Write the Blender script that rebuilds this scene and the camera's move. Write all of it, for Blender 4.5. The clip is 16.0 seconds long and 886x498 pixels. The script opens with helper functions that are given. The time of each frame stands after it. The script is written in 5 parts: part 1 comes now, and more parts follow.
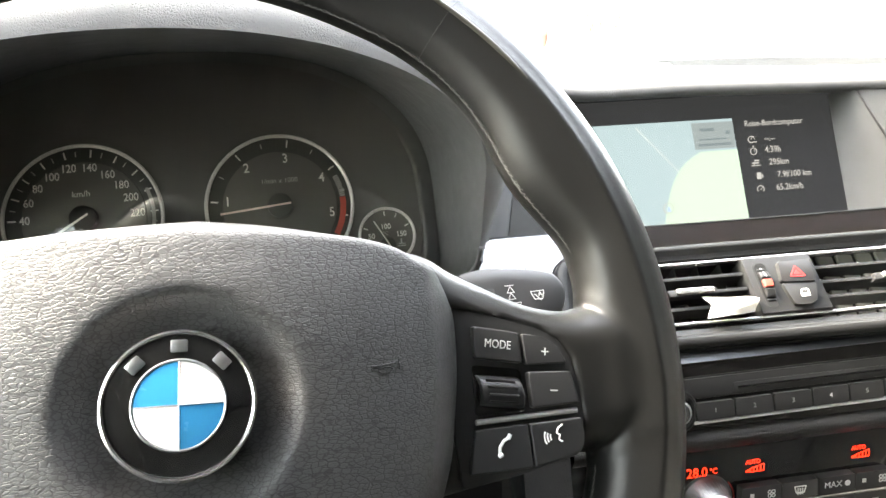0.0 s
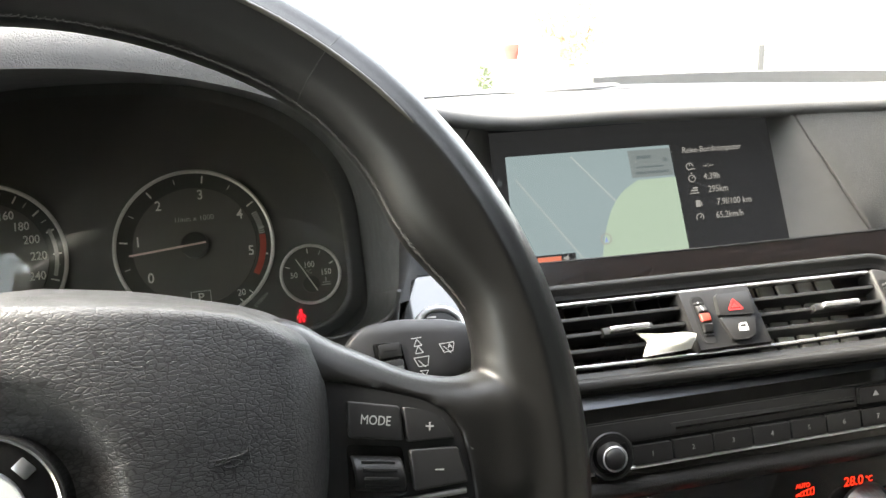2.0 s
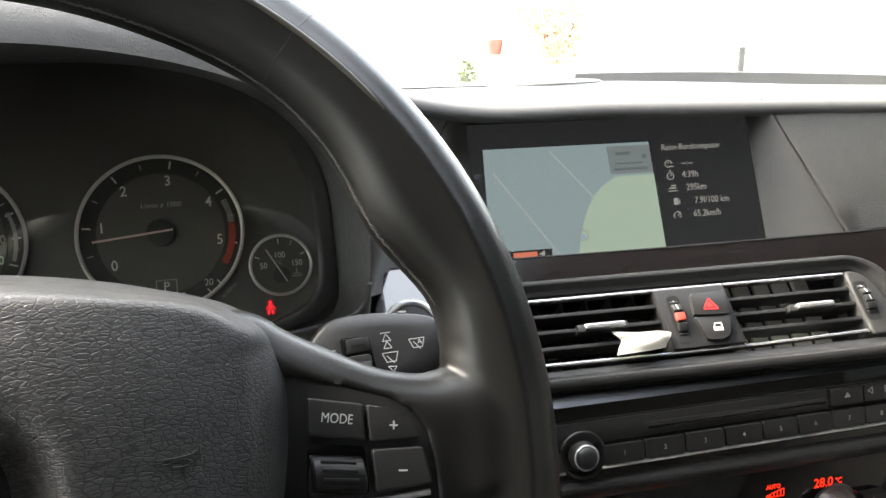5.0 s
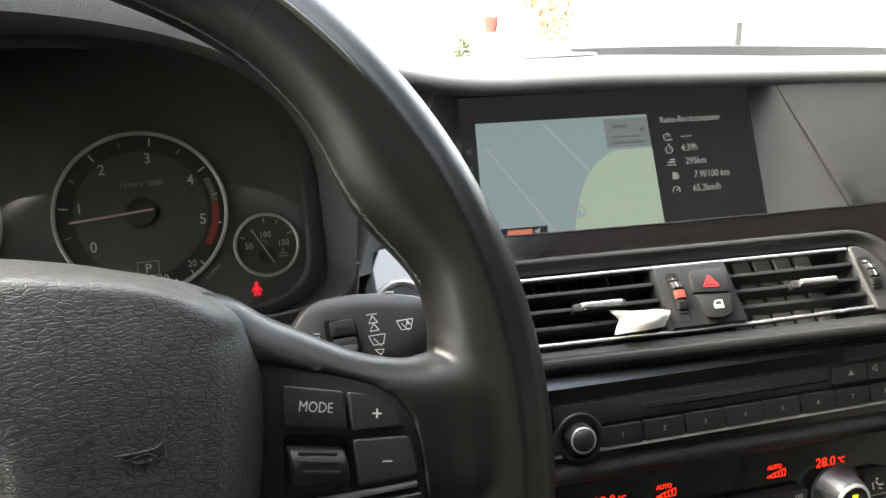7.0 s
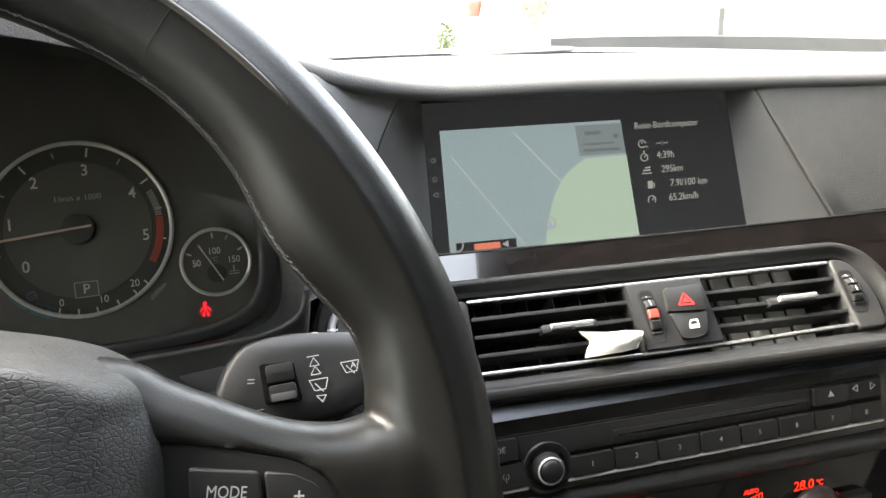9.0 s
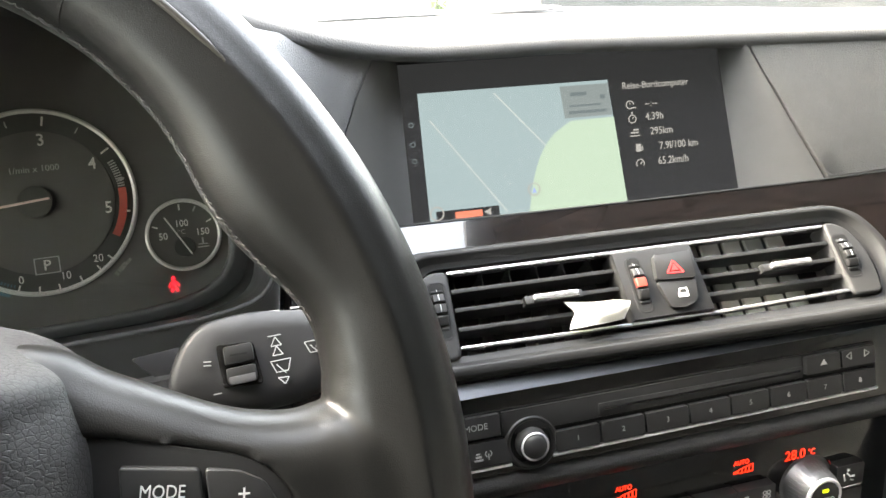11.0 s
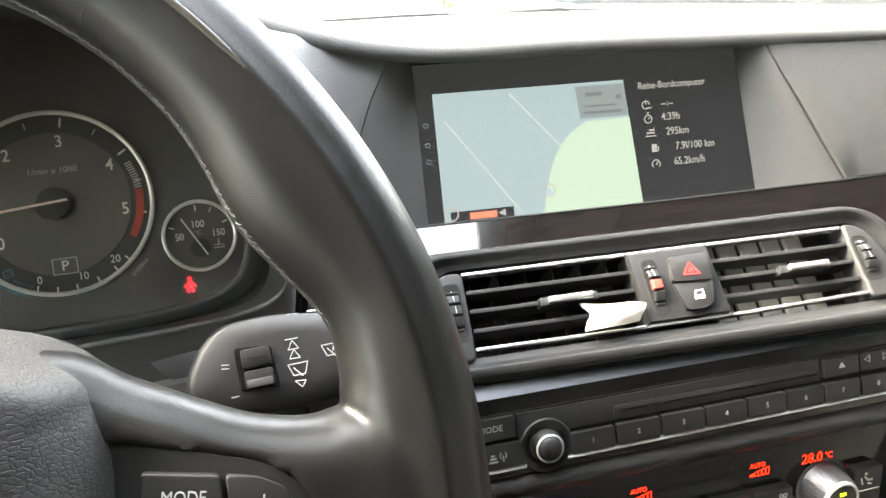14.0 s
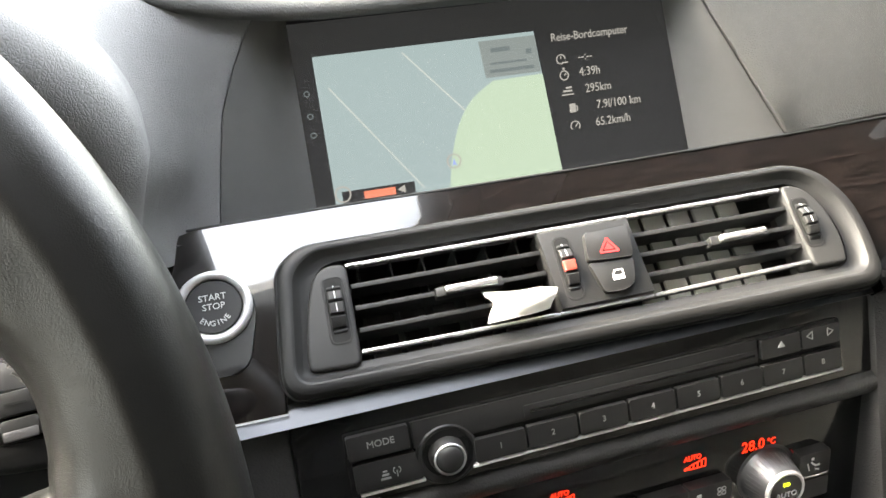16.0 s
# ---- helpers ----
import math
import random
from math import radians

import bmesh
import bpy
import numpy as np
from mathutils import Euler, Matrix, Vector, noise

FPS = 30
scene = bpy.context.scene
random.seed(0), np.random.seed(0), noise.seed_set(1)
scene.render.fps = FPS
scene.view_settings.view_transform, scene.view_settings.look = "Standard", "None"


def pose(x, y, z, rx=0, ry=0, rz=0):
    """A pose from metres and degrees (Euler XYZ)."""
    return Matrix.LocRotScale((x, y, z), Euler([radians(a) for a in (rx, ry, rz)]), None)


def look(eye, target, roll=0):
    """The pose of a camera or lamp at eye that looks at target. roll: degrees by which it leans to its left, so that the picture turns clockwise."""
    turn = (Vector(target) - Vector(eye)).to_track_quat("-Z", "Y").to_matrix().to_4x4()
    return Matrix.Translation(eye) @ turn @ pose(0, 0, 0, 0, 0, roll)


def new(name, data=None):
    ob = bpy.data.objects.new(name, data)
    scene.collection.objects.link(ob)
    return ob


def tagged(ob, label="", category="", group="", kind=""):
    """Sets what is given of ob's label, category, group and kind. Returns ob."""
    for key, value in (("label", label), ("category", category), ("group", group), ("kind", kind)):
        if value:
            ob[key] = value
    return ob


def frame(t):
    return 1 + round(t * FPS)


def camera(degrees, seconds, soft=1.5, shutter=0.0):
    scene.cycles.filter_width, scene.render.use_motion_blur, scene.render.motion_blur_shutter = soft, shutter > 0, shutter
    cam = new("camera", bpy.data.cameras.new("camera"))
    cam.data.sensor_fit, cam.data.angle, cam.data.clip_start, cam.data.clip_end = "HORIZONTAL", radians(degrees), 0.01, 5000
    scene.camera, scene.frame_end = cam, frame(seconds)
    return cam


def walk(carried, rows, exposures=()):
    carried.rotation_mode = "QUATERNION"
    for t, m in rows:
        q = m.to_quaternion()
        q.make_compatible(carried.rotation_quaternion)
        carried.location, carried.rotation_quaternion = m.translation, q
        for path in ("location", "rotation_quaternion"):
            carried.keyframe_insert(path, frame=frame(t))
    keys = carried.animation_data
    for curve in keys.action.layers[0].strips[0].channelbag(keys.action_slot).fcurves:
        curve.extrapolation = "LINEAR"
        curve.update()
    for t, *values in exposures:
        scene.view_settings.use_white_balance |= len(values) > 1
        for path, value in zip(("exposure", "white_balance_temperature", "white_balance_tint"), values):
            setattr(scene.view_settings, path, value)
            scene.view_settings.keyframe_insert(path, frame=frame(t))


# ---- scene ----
cam = camera(63.9, 16.0)
PATH = [
    (0, (0.00393, -0.00162, 1.05029), (0.23696, 0.93778, 0.79885), -2.918),
    (0.5, (0.02078, -0.00030, 1.04059), (0.25494, 0.93609, 0.77918), -4.009),
    (1, (0.03609, 0.00484, 1.03882), (0.28425, 0.93517, 0.76883), -4.006),
    (1.5, (0.04199, 0.01291, 1.04806), (0.30982, 0.93962, 0.78446), -3.337),
    (2, (0.04739, 0.01632, 1.05991), (0.31426, 0.95056, 0.82332), -3.462),
    (2.5, (0.05065, 0.01653, 1.05788), (0.33293, 0.94640, 0.82194), -2.990),
    (3, (0.04927, 0.01740, 1.05758), (0.33629, 0.94519, 0.81923), -2.630),
    (3.5, (0.04804, 0.01941, 1.05830), (0.33173, 0.94740, 0.81673), -2.276),
    (4, (0.04851, 0.01939, 1.06039), (0.33693, 0.94646, 0.82088), -1.764),
    (6.5, (0.06138, 0.03603, 1.05052), (0.36104, 0.95152, 0.78204), -2.089),
    (7, (0.06201, 0.03838, 1.05144), (0.35609, 0.95404, 0.77743), -2.351),
    (7.5, (0.07004, 0.04719, 1.05973), (0.37378, 0.96009, 0.78706), -1.353),
    (8, (0.08358, 0.05836, 1.06525), (0.39879, 0.96455, 0.78338), -1.750),
    (8.5, (0.08680, 0.06139, 1.06210), (0.40368, 0.96612, 0.77739), -1.983),
    (8.7, (0.08630, 0.06274, 1.06278), (0.39997, 0.96762, 0.77500), -2.100),
    (10.8, (0.10164, 0.07784, 1.05833), (0.41919, 0.96330, 0.71901), -2.429),
    (11, (0.10271, 0.07960, 1.05757), (0.41551, 0.96686, 0.71856), -2.807),
    (11.5, (0.10462, 0.08065, 1.06009), (0.40908, 0.97034, 0.71986), -3.457),
    (12, (0.10373, 0.08179, 1.05858), (0.40778, 0.97155, 0.71818), -3.356),
    (12.5, (0.10368, 0.08162, 1.05765), (0.40514, 0.97110, 0.71419), -3.485),
    (13, (0.10280, 0.08182, 1.05691), (0.40346, 0.97139, 0.71303), -3.458),
    (13.5, (0.10240, 0.08225, 1.05682), (0.40358, 0.97146, 0.71245), -3.343),
    (14, (0.10128, 0.08150, 1.06010), (0.39829, 0.97283, 0.71758), -3.038),
    (14.5, (0.11313, 0.08832, 1.06713), (0.41512, 0.97730, 0.72288), -3.943),
    (15, (0.15758, 0.10358, 1.06124), (0.45965, 0.98967, 0.70967), -5.915),
    (15.5, (0.16776, 0.11466, 1.05716), (0.47578, 0.98617, 0.67558), -5.323),
    (16, (0.17169, 0.11492, 1.04907), (0.47713, 0.98179, 0.65506), -5.303),
]
EXPOSURES = [(0.0, 6.08, 7500, 8), (1.5, 5.68, 7500, 8), (2.5, 4.87, 7450, 8), (3.5, 4.77, 7400, 8), (8.0, 4.82, 7400, 8), (11.0, 5.65, 7500, 8), (14.0, 5.80, 7600, 8), (15.5, 5.30, 7700, 8), (16.0, 5.55, 7700, 8)]
walk(cam, [(t, look(eye, target, roll)) for t, eye, target, roll in PATH], EXPOSURES)

# ---- light ----
SUN_EL, SUN_AZ = 40.0, -58.0   # degrees above the horizon; clockwise from the car's nose
world = bpy.data.worlds.new("sky")
scene.world = world
world.use_nodes = True
wn = world.node_tree
sky = wn.nodes.new("ShaderNodeTexSky")
sky.sky_type, sky.sun_disc = "NISHITA", False
sky.sun_elevation, sky.sun_rotation = radians(SUN_EL), radians(SUN_AZ)
sky.air_density, sky.dust_density = 1.0, 3.0
haze = wn.nodes.new("ShaderNodeHueSaturation")
haze.inputs["Saturation"].default_value = 0.5
wn.links.new(sky.outputs[0], haze.inputs["Color"])
wn.links.new(haze.outputs[0], wn.nodes["Background"].inputs[0])
wn.nodes["Background"].inputs[1].default_value = 0.15
sun = new("sun", bpy.data.lights.new("sun", "SUN"))
sun.data.energy, sun.data.angle, sun.data.color = 1.0, radians(36), (1.0, 0.985, 0.965)
sun.matrix_world = look((0, 0, 30), (-30 * math.sin(radians(SUN_AZ)) / math.tan(radians(SUN_EL)), -30 * math.cos(radians(SUN_AZ)) / math.tan(radians(SUN_EL)), 0))


# ---- materials ----
def material(name, color, rough, metal=0.0, grain=0.0, scale=600.0, kind="noise", vary=0.15, coat=0.0, glow=None, power=0.0, second=None, wear=0.12, spec=0.5):
    """A surface with slow and fine variation; grain is the depth of its relief in millimetres."""
    m = bpy.data.materials.new(name)
    m.use_nodes = True
    nt = m.node_tree
    b = nt.nodes["Principled BSDF"]
    n, l = nt.nodes.new, nt.links.new
    co = n("ShaderNodeTexCoord")
    slow = n("ShaderNodeTexNoise")
    slow.inputs["Scale"].default_value, slow.inputs["Detail"].default_value = 14, 5
    l(co.outputs["Object"], slow.inputs["Vector"])
    mix = n("ShaderNodeMix")
    mix.data_type = "RGBA"
    c2 = second or tuple(min(1, c * (1 + vary) + 0.004 * vary) for c in color)
    c1 = color if second else tuple(c * (1 - vary) for c in color)
    mix.inputs[6].default_value, mix.inputs[7].default_value = (*c1, 1), (*c2, 1)
    l(slow.outputs["Fac"], mix.inputs[0])
    l(mix.outputs[2], b.inputs["Base Color"])
    fine = n("ShaderNodeTexNoise")
    fine.inputs["Scale"].default_value, fine.inputs["Detail"].default_value = 90, 6
    l(co.outputs["Object"], fine.inputs["Vector"])
    r = n("ShaderNodeMapRange")
    r.inputs["From Min"].default_value, r.inputs["From Max"].default_value = 0.3, 0.7
    r.inputs["To Min"].default_value, r.inputs["To Max"].default_value = max(0.02, rough * (1 - wear)), min(1, rough * (1 + wear))
    l(fine.outputs["Fac"], r.inputs["Value"])
    l(r.outputs[0], b.inputs["Roughness"])
    b.inputs["Metallic"].default_value = metal
    b.inputs["Coat Weight"].default_value = coat
    b.inputs["Coat Roughness"].default_value, b.inputs["Coat IOR"].default_value = 0.03, 1.6
    b.inputs["Specular IOR Level"].default_value = spec
    if glow:
        b.inputs["Emission Color"].default_value = (*glow, 1)
        b.inputs["Emission Strength"].default_value = power
    if grain:
        bump = n("ShaderNodeBump")
        bump.inputs["Distance"].default_value = grain / 1000
        if kind == "leather":
            warp = n("ShaderNodeMixRGB")
            warp.blend_type, warp.inputs[0].default_value = "ADD", 0.006
            wob = n("ShaderNodeTexNoise")
            wob.inputs["Scale"].default_value = 120
            l(co.outputs["Object"], wob.inputs["Vector"])
            l(co.outputs["Object"], warp.inputs[1])
            l(wob.outputs["Color"], warp.inputs[2])
            v = n("ShaderNodeTexVoronoi")
            v.feature, v.inputs["Scale"].default_value = "DISTANCE_TO_EDGE", scale
            l(warp.outputs[0], v.inputs["Vector"])
            edge = n("ShaderNodeMapRange")
            edge.interpolation_type = "SMOOTHSTEP"
            edge.inputs["From Max"].default_value = 0.28
            l(v.outputs["Distance"], edge.inputs["Value"])
            add = n("ShaderNodeMath")
            add.operation, add.inputs[2].default_value = "MULTIPLY_ADD", 0.0
            big = n("ShaderNodeTexNoise")
            big.inputs["Scale"].default_value, big.inputs["Detail"].default_value = scale * 0.35, 4
            l(co.outputs["Object"], big.inputs["Vector"])
            l(big.outputs["Fac"], add.inputs[0])
            add.inputs[1].default_value = 1.1
            l(edge.outputs[0], add.inputs[2])
            l(add.outputs[0], bump.inputs["Height"])
        elif kind == "pebble":
            # flat cells parted by narrow creases, drawn out sideways, of two sizes
            mp = n("ShaderNodeMapping")
            mp.inputs["Scale"].default_value = (0.55, 1.2, 0.9)
            l(co.outputs["Object"], mp.inputs["Vector"])
            wob = n("ShaderNodeTexNoise")
            wob.inputs["Scale"].default_value, wob.inputs["Detail"].default_value = 160, 2
            l(mp.outputs[0], wob.inputs["Vector"])
            warp = n("ShaderNodeMixRGB")
            warp.blend_type, warp.inputs[0].default_value = "ADD", 0.0016
            l(mp.outputs[0], warp.inputs[1])
            l(wob.outputs["Color"], warp.inputs[2])
            heights = []
            for size, width, weight in ((scale, 0.15, 1.0), (scale * 2.0, 0.22, 0.35)):
                v = n("ShaderNodeTexVoronoi")
                v.feature, v.inputs["Scale"].default_value = "DISTANCE_TO_EDGE", size
                l(warp.outputs[0], v.inputs["Vector"])
                edge = n("ShaderNodeMapRange")
                edge.interpolation_type, edge.inputs["From Max"].default_value, edge.inputs["To Max"].default_value = "SMOOTHSTEP", width, weight
                l(v.outputs["Distance"], edge.inputs["Value"])
                heights.append(edge)
            swell = n("ShaderNodeTexNoise")
            swell.inputs["Scale"].default_value, swell.inputs["Detail"].default_value = 330, 2
            l(mp.outputs[0], swell.inputs["Vector"])
            add, total = n("ShaderNodeMath"), n("ShaderNodeMath")
            add.operation = "ADD"
            l(heights[0].outputs[0], add.inputs[0])
            l(heights[1].outputs[0], add.inputs[1])
            total.operation, total.inputs[1].default_value = "MULTIPLY_ADD", 0.9
            l(swell.outputs["Fac"], total.inputs[0])
            l(add.outputs[0], total.inputs[2])
            l(total.outputs[0], bump.inputs["Height"])
            # the shade of the creases, mixed into the colour
            crease_shade = n("ShaderNodeMix")
            crease_shade.data_type = "RGBA"
            crease_shade.inputs[6].default_value = (*(c * 0.45 for c in color), 1)
            l(heights[0].outputs[0], crease_shade.inputs[0])
            l(mix.outputs[2], crease_shade.inputs[7])
            l(crease_shade.outputs[2], b.inputs["Base Color"])
        else:
            f = n("ShaderNodeTexNoise")
            f.inputs["Scale"].default_value, f.inputs["Detail"].default_value = scale, 3
            l(co.outputs["Object"], f.inputs["Vector"])
            l(f.outputs["Fac"], bump.inputs["Height"])
        l(bump.outputs[0], b.inputs["Normal"])
    return m


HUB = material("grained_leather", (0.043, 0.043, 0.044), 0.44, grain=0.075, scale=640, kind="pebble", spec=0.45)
RIM = material("worn_smooth_leather", (0.0080, 0.0079, 0.0076), 0.345, grain=0.022, scale=1500, kind="leather", wear=0.05, vary=0.06, spec=0.41)
SIDEPAD = material("dark_side_leather", (0.024, 0.024, 0.0245), 0.52, grain=0.12, scale=480, kind="leather", spec=0.35)
PIPING = material("worn_leather_edge", (0.034, 0.031, 0.025), 0.40, grain=0.03, scale=900, vary=0.3)
CARPAINT = material("silver_car_paint", (0.62, 0.62, 0.61), 0.22, metal=0.3, coat=0.6, vary=0.03)
BRIGHT = material("bright_satin_trim", (0.62, 0.62, 0.615), 0.30, metal=0.45, vary=0.04, wear=0.02)
# One dash skin in two tones: lit here, shaded in the next.
DASH = material("lit_soft_plastic", (0.138, 0.139, 0.139), 0.66, grain=0.13, scale=680, kind="leather")
PADSKIN = material("shaded_pad_skin", (0.078, 0.078, 0.076), 0.58, grain=0.17, scale=620, kind="leather", spec=0.42)
DASHTOP = material("dash_top_skin", (0.085, 0.085, 0.084), 0.7, grain=0.09, scale=560, kind="leather", spec=0.3)
SMOOTH = material("smooth_grey_plastic", (0.068, 0.068, 0.067), 0.58, grain=0.02, scale=2500)
FRAME = material("dark_satin_plastic", (0.0165, 0.0165, 0.0165), 0.48, grain=0.03, scale=2200, spec=0.24)
COVER = material("grey_satin_plastic", (0.025, 0.025, 0.025), 0.5, grain=0.03, scale=2200, spec=0.3)
PIT = material("dark_recess", (0.009, 0.009, 0.009), 0.7, spec=0.2)
BLACK = material("matt_black_plastic", (0.0175, 0.0175, 0.018), 0.48, grain=0.02, scale=2500, spec=0.34)
DIALPLATE = material("dial_plate_grey", (0.105, 0.105, 0.100), 0.5, grain=0.02, scale=2500)
DIAL = material("dial_black", (0.044, 0.044, 0.041), 0.55)
DIALIN = material("dial_grey", (0.105, 0.105, 0.095), 0.5)
GLOSS = material("gloss_black", (0.008, 0.008, 0.008), 0.08)
STALKMAT = material("dark_stalk_plastic", (0.018, 0.018, 0.0188), 0.46, grain=0.03, scale=2200, spec=0.42)
KEY = material("key_black", (0.0165, 0.0165, 0.0165), 0.42, grain=0.015, scale=2600, spec=0.36)
CHROME = material("chrome", (0.78, 0.78, 0.79), 0.12, metal=1.0, vary=0.05, wear=0.02)
BARS = material("bright_bar_metal", (0.46, 0.46, 0.46), 0.24, metal=0.8, vary=0.05, wear=0.02)
SATIN = material("satin_metal", (0.58, 0.59, 0.61), 0.3, metal=1.0, vary=0.06, wear=0.02)
STRIP = material("blue_grey_metal", (0.066, 0.070, 0.079), 0.42, metal=0.6, vary=0.15, wear=0.08)
SILVER = material("silver_paint", (0.74, 0.74, 0.74), 0.34, metal=0.35, vary=0.04)
VANE = material("lit_vane_grey", (0.40, 0.39, 0.355), 0.55, grain=0.02, scale=2500)
PRINT = material("white_print", (0.82, 0.82, 0.80), 0.6, vary=0.05)
GREYPRINT = material("grey_print", (0.50, 0.50, 0.49), 0.6, vary=0.05)
DIMPRINT = material("dim_grey_print", (0.27, 0.27, 0.265), 0.6, vary=0.05)
BLUEPRINT = material("dim_blue_print", (0.10, 0.20, 0.27), 0.6, vary=0.05)
REDPRINT = material("red_print", (0.62, 0.03, 0.03), 0.5, vary=0.1)
DIALRED = material("dial_red", (0.50, 0.075, 0.05), 0.5, vary=0.1)
REDGRIP = material("orange_red_grip", (0.27, 0.035, 0.022), 0.5, vary=0.1)
NEEDLE = material("needle_pink", (0.80, 0.62, 0.58), 0.5, vary=0.05)
REDLED = material("red_display", (0.2, 0.01, 0.0), 0.4, glow=(1.0, 0.030, 0.012), power=0.062)
BELTLED = material("red_lamp", (0.2, 0.01, 0.01), 0.4, glow=(1.0, 0.02, 0.04), power=0.065)
GREENLED = material("green_lamp", (0.2, 0.3, 0.0), 0.4, glow=(0.65, 0.85, 0.02), power=0.075)
THREAD = material("grey_thread", (0.100, 0.099, 0.095), 0.8, grain=0.1, scale=3000)
EBLUE = material("emblem_blue", (0.022, 0.22, 0.45), 0.25, coat=0.6, vary=0.04)
EWHITE = material("emblem_white", (0.80, 0.80, 0.79), 0.25, coat=0.6, vary=0.02)
PAPER = material("white_paper", (0.66, 0.65, 0.60), 0.8, grain=0.03, scale=1500, vary=0.03)
HEADLINER = material("dark_grey_headliner", (0.12, 0.12, 0.12), 0.9, grain=0.2, scale=1500)
# Pale lining of the unseen left door, added to bounce light at the dash.
CABIN = material("bounce_lining_grey", (0.19, 0.188, 0.183), 0.85, grain=0.3, scale=900)
BODY = material("dark_lining", (0.06, 0.06, 0.059), 0.8, grain=0.1, scale=900)
PLASTER = material("pale_plaster", (0.55, 0.545, 0.53), 0.8, grain=2.0, scale=30, vary=0.08)
EARTH = material("pale_paving", (0.34, 0.34, 0.335), 0.9, grain=6.0, scale=6, vary=0.2)
CLAY = material("terracotta", (0.16, 0.042, 0.028), 0.8, grain=1.0, scale=60)
LEAFG = material("green_leaves", (0.045, 0.065, 0.022), 0.6, vary=0.4)
LEAFO = material("autumn_leaves", (0.40, 0.285, 0.185), 0.6, vary=0.3)
BARK = material("bark", (0.16, 0.12, 0.09), 0.9, grain=8, scale=20)
IRON = material("dark_iron", (0.034, 0.034, 0.033), 0.7, spec=0.15)
KNOBMETAL = material("satin_knob_metal", (0.14, 0.14, 0.142), 0.42, metal=0.7, vary=0.08)
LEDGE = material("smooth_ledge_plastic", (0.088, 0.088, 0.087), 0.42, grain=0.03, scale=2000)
PAINTED = material("grey_painted_steel", (0.095, 0.096, 0.099), 0.6, vary=0.2)


def wood_material():
    """Very dark brown veneer under clear lacquer."""
    m = material("lacquered_dark_wood", (0.0026, 0.0021, 0.0020), 0.16, coat=1.0, second=(0.0090, 0.0066, 0.0060))
    nt = m.node_tree
    slow = [x for x in nt.nodes if x.type == "TEX_NOISE"][0]
    mp = nt.nodes.new("ShaderNodeMapping")
    mp.inputs["Scale"].default_value = (1.2, 9.0, 4.0)
    nt.links.new([x for x in nt.nodes if x.type == "TEX_COORD"][0].outputs["Object"], mp.inputs["Vector"])
    nt.links.new(mp.outputs[0], slow.inputs["Vector"])
    slow.inputs["Scale"].default_value, slow.inputs["Detail"].default_value = 40, 10
    vein = nt.nodes.new("ShaderNodeMapRange")
    vein.inputs["From Min"].default_value, vein.inputs["From Max"].default_value = 0.40, 0.66
    mixer = [x for x in nt.nodes if x.type == "MIX"][0]
    nt.links.new(slow.outputs["Fac"], vein.inputs["Value"])
    nt.links.new(vein.outputs[0], mixer.inputs[0])
    bs = nt.nodes["Principled BSDF"]
    bs.inputs["Coat IOR"].default_value = 1.68
    # fine dust lying on the lacquer
    specks, pick, dusty = nt.nodes.new("ShaderNodeTexNoise"), nt.nodes.new("ShaderNodeMapRange"), nt.nodes.new("ShaderNodeMix")
    specks.inputs["Scale"].default_value, specks.inputs["Detail"].default_value = 900, 2
    pick.inputs["From Min"].default_value, pick.inputs["From Max"].default_value = 0.66, 0.76
    pick.inputs["To Max"].default_value = 0.5
    dusty.data_type = "RGBA"
    dusty.inputs[7].default_value = (0.10, 0.095, 0.09, 1)
    veneer = bs.inputs["Base Color"].links[0].from_socket
    nt.links.new(specks.outputs["Fac"], pick.inputs["Value"])
    nt.links.new(pick.outputs[0], dusty.inputs[0])
    nt.links.new(veneer, dusty.inputs[6])
    nt.links.new(dusty.outputs[2], bs.inputs["Base Color"])
    return m


WOOD = wood_material()


def screen_material(name, glow, power):
    return material(name, (0.01, 0.01, 0.011), 0.22, glow=glow, power=power, vary=0.02)


LCD = screen_material("lcd_dark", (0.024, 0.026, 0.029), 0.026)
LCDMAP = screen_material("lcd_map", (0.185, 0.25, 0.285), 0.045)
LCDGREEN = screen_material("lcd_green", (0.28, 0.375, 0.32), 0.043)
LCDBOX = screen_material("lcd_box", (0.13, 0.16, 0.175), 0.045)
LCDLINE = screen_material("lcd_line", (0.30, 0.345, 0.36), 0.045)
LCDTEXT = screen_material("lcd_text", (0.40, 0.41, 0.42), 0.025)
LCDDIM = screen_material("lcd_dim", (0.085, 0.11, 0.125), 0.044)
LCDRED = screen_material("lcd_red", (0.50, 0.15, 0.10), 0.044)
LCDBLUE = screen_material("lcd_blue", (0.10, 0.14, 0.32), 0.075)


def glass_material(name, through_colour, sheen=0.0):
    m = bpy.data.materials.new(name)
    m.use_nodes = True
    nt = m.node_tree
    nt.nodes.remove(nt.nodes["Principled BSDF"])
    mixer, tr, gl, fr, po = (nt.nodes.new("ShaderNode" + k) for k in ("MixShader", "BsdfTransparent", "BsdfGlossy", "LayerWeight", "Math"))
    gl.inputs["Roughness"].default_value = 0.02
    fr.inputs[0].default_value = 0.5
    po.operation, po.inputs[1].default_value, po.inputs[2].default_value = "MULTIPLY_ADD", 0.07, sheen
    tr.inputs[0].default_value = (*through_colour, 1)
    nt.links.new(fr.outputs["Facing"], po.inputs[0])
    nt.links.new(po.outputs[0], mixer.inputs[0])
    nt.links.new(tr.outputs[0], mixer.inputs[1])
    nt.links.new(gl.outputs[0], mixer.inputs[2])
    nt.links.new(mixer.outputs[0], nt.nodes["Material Output"].inputs[0])
    return m


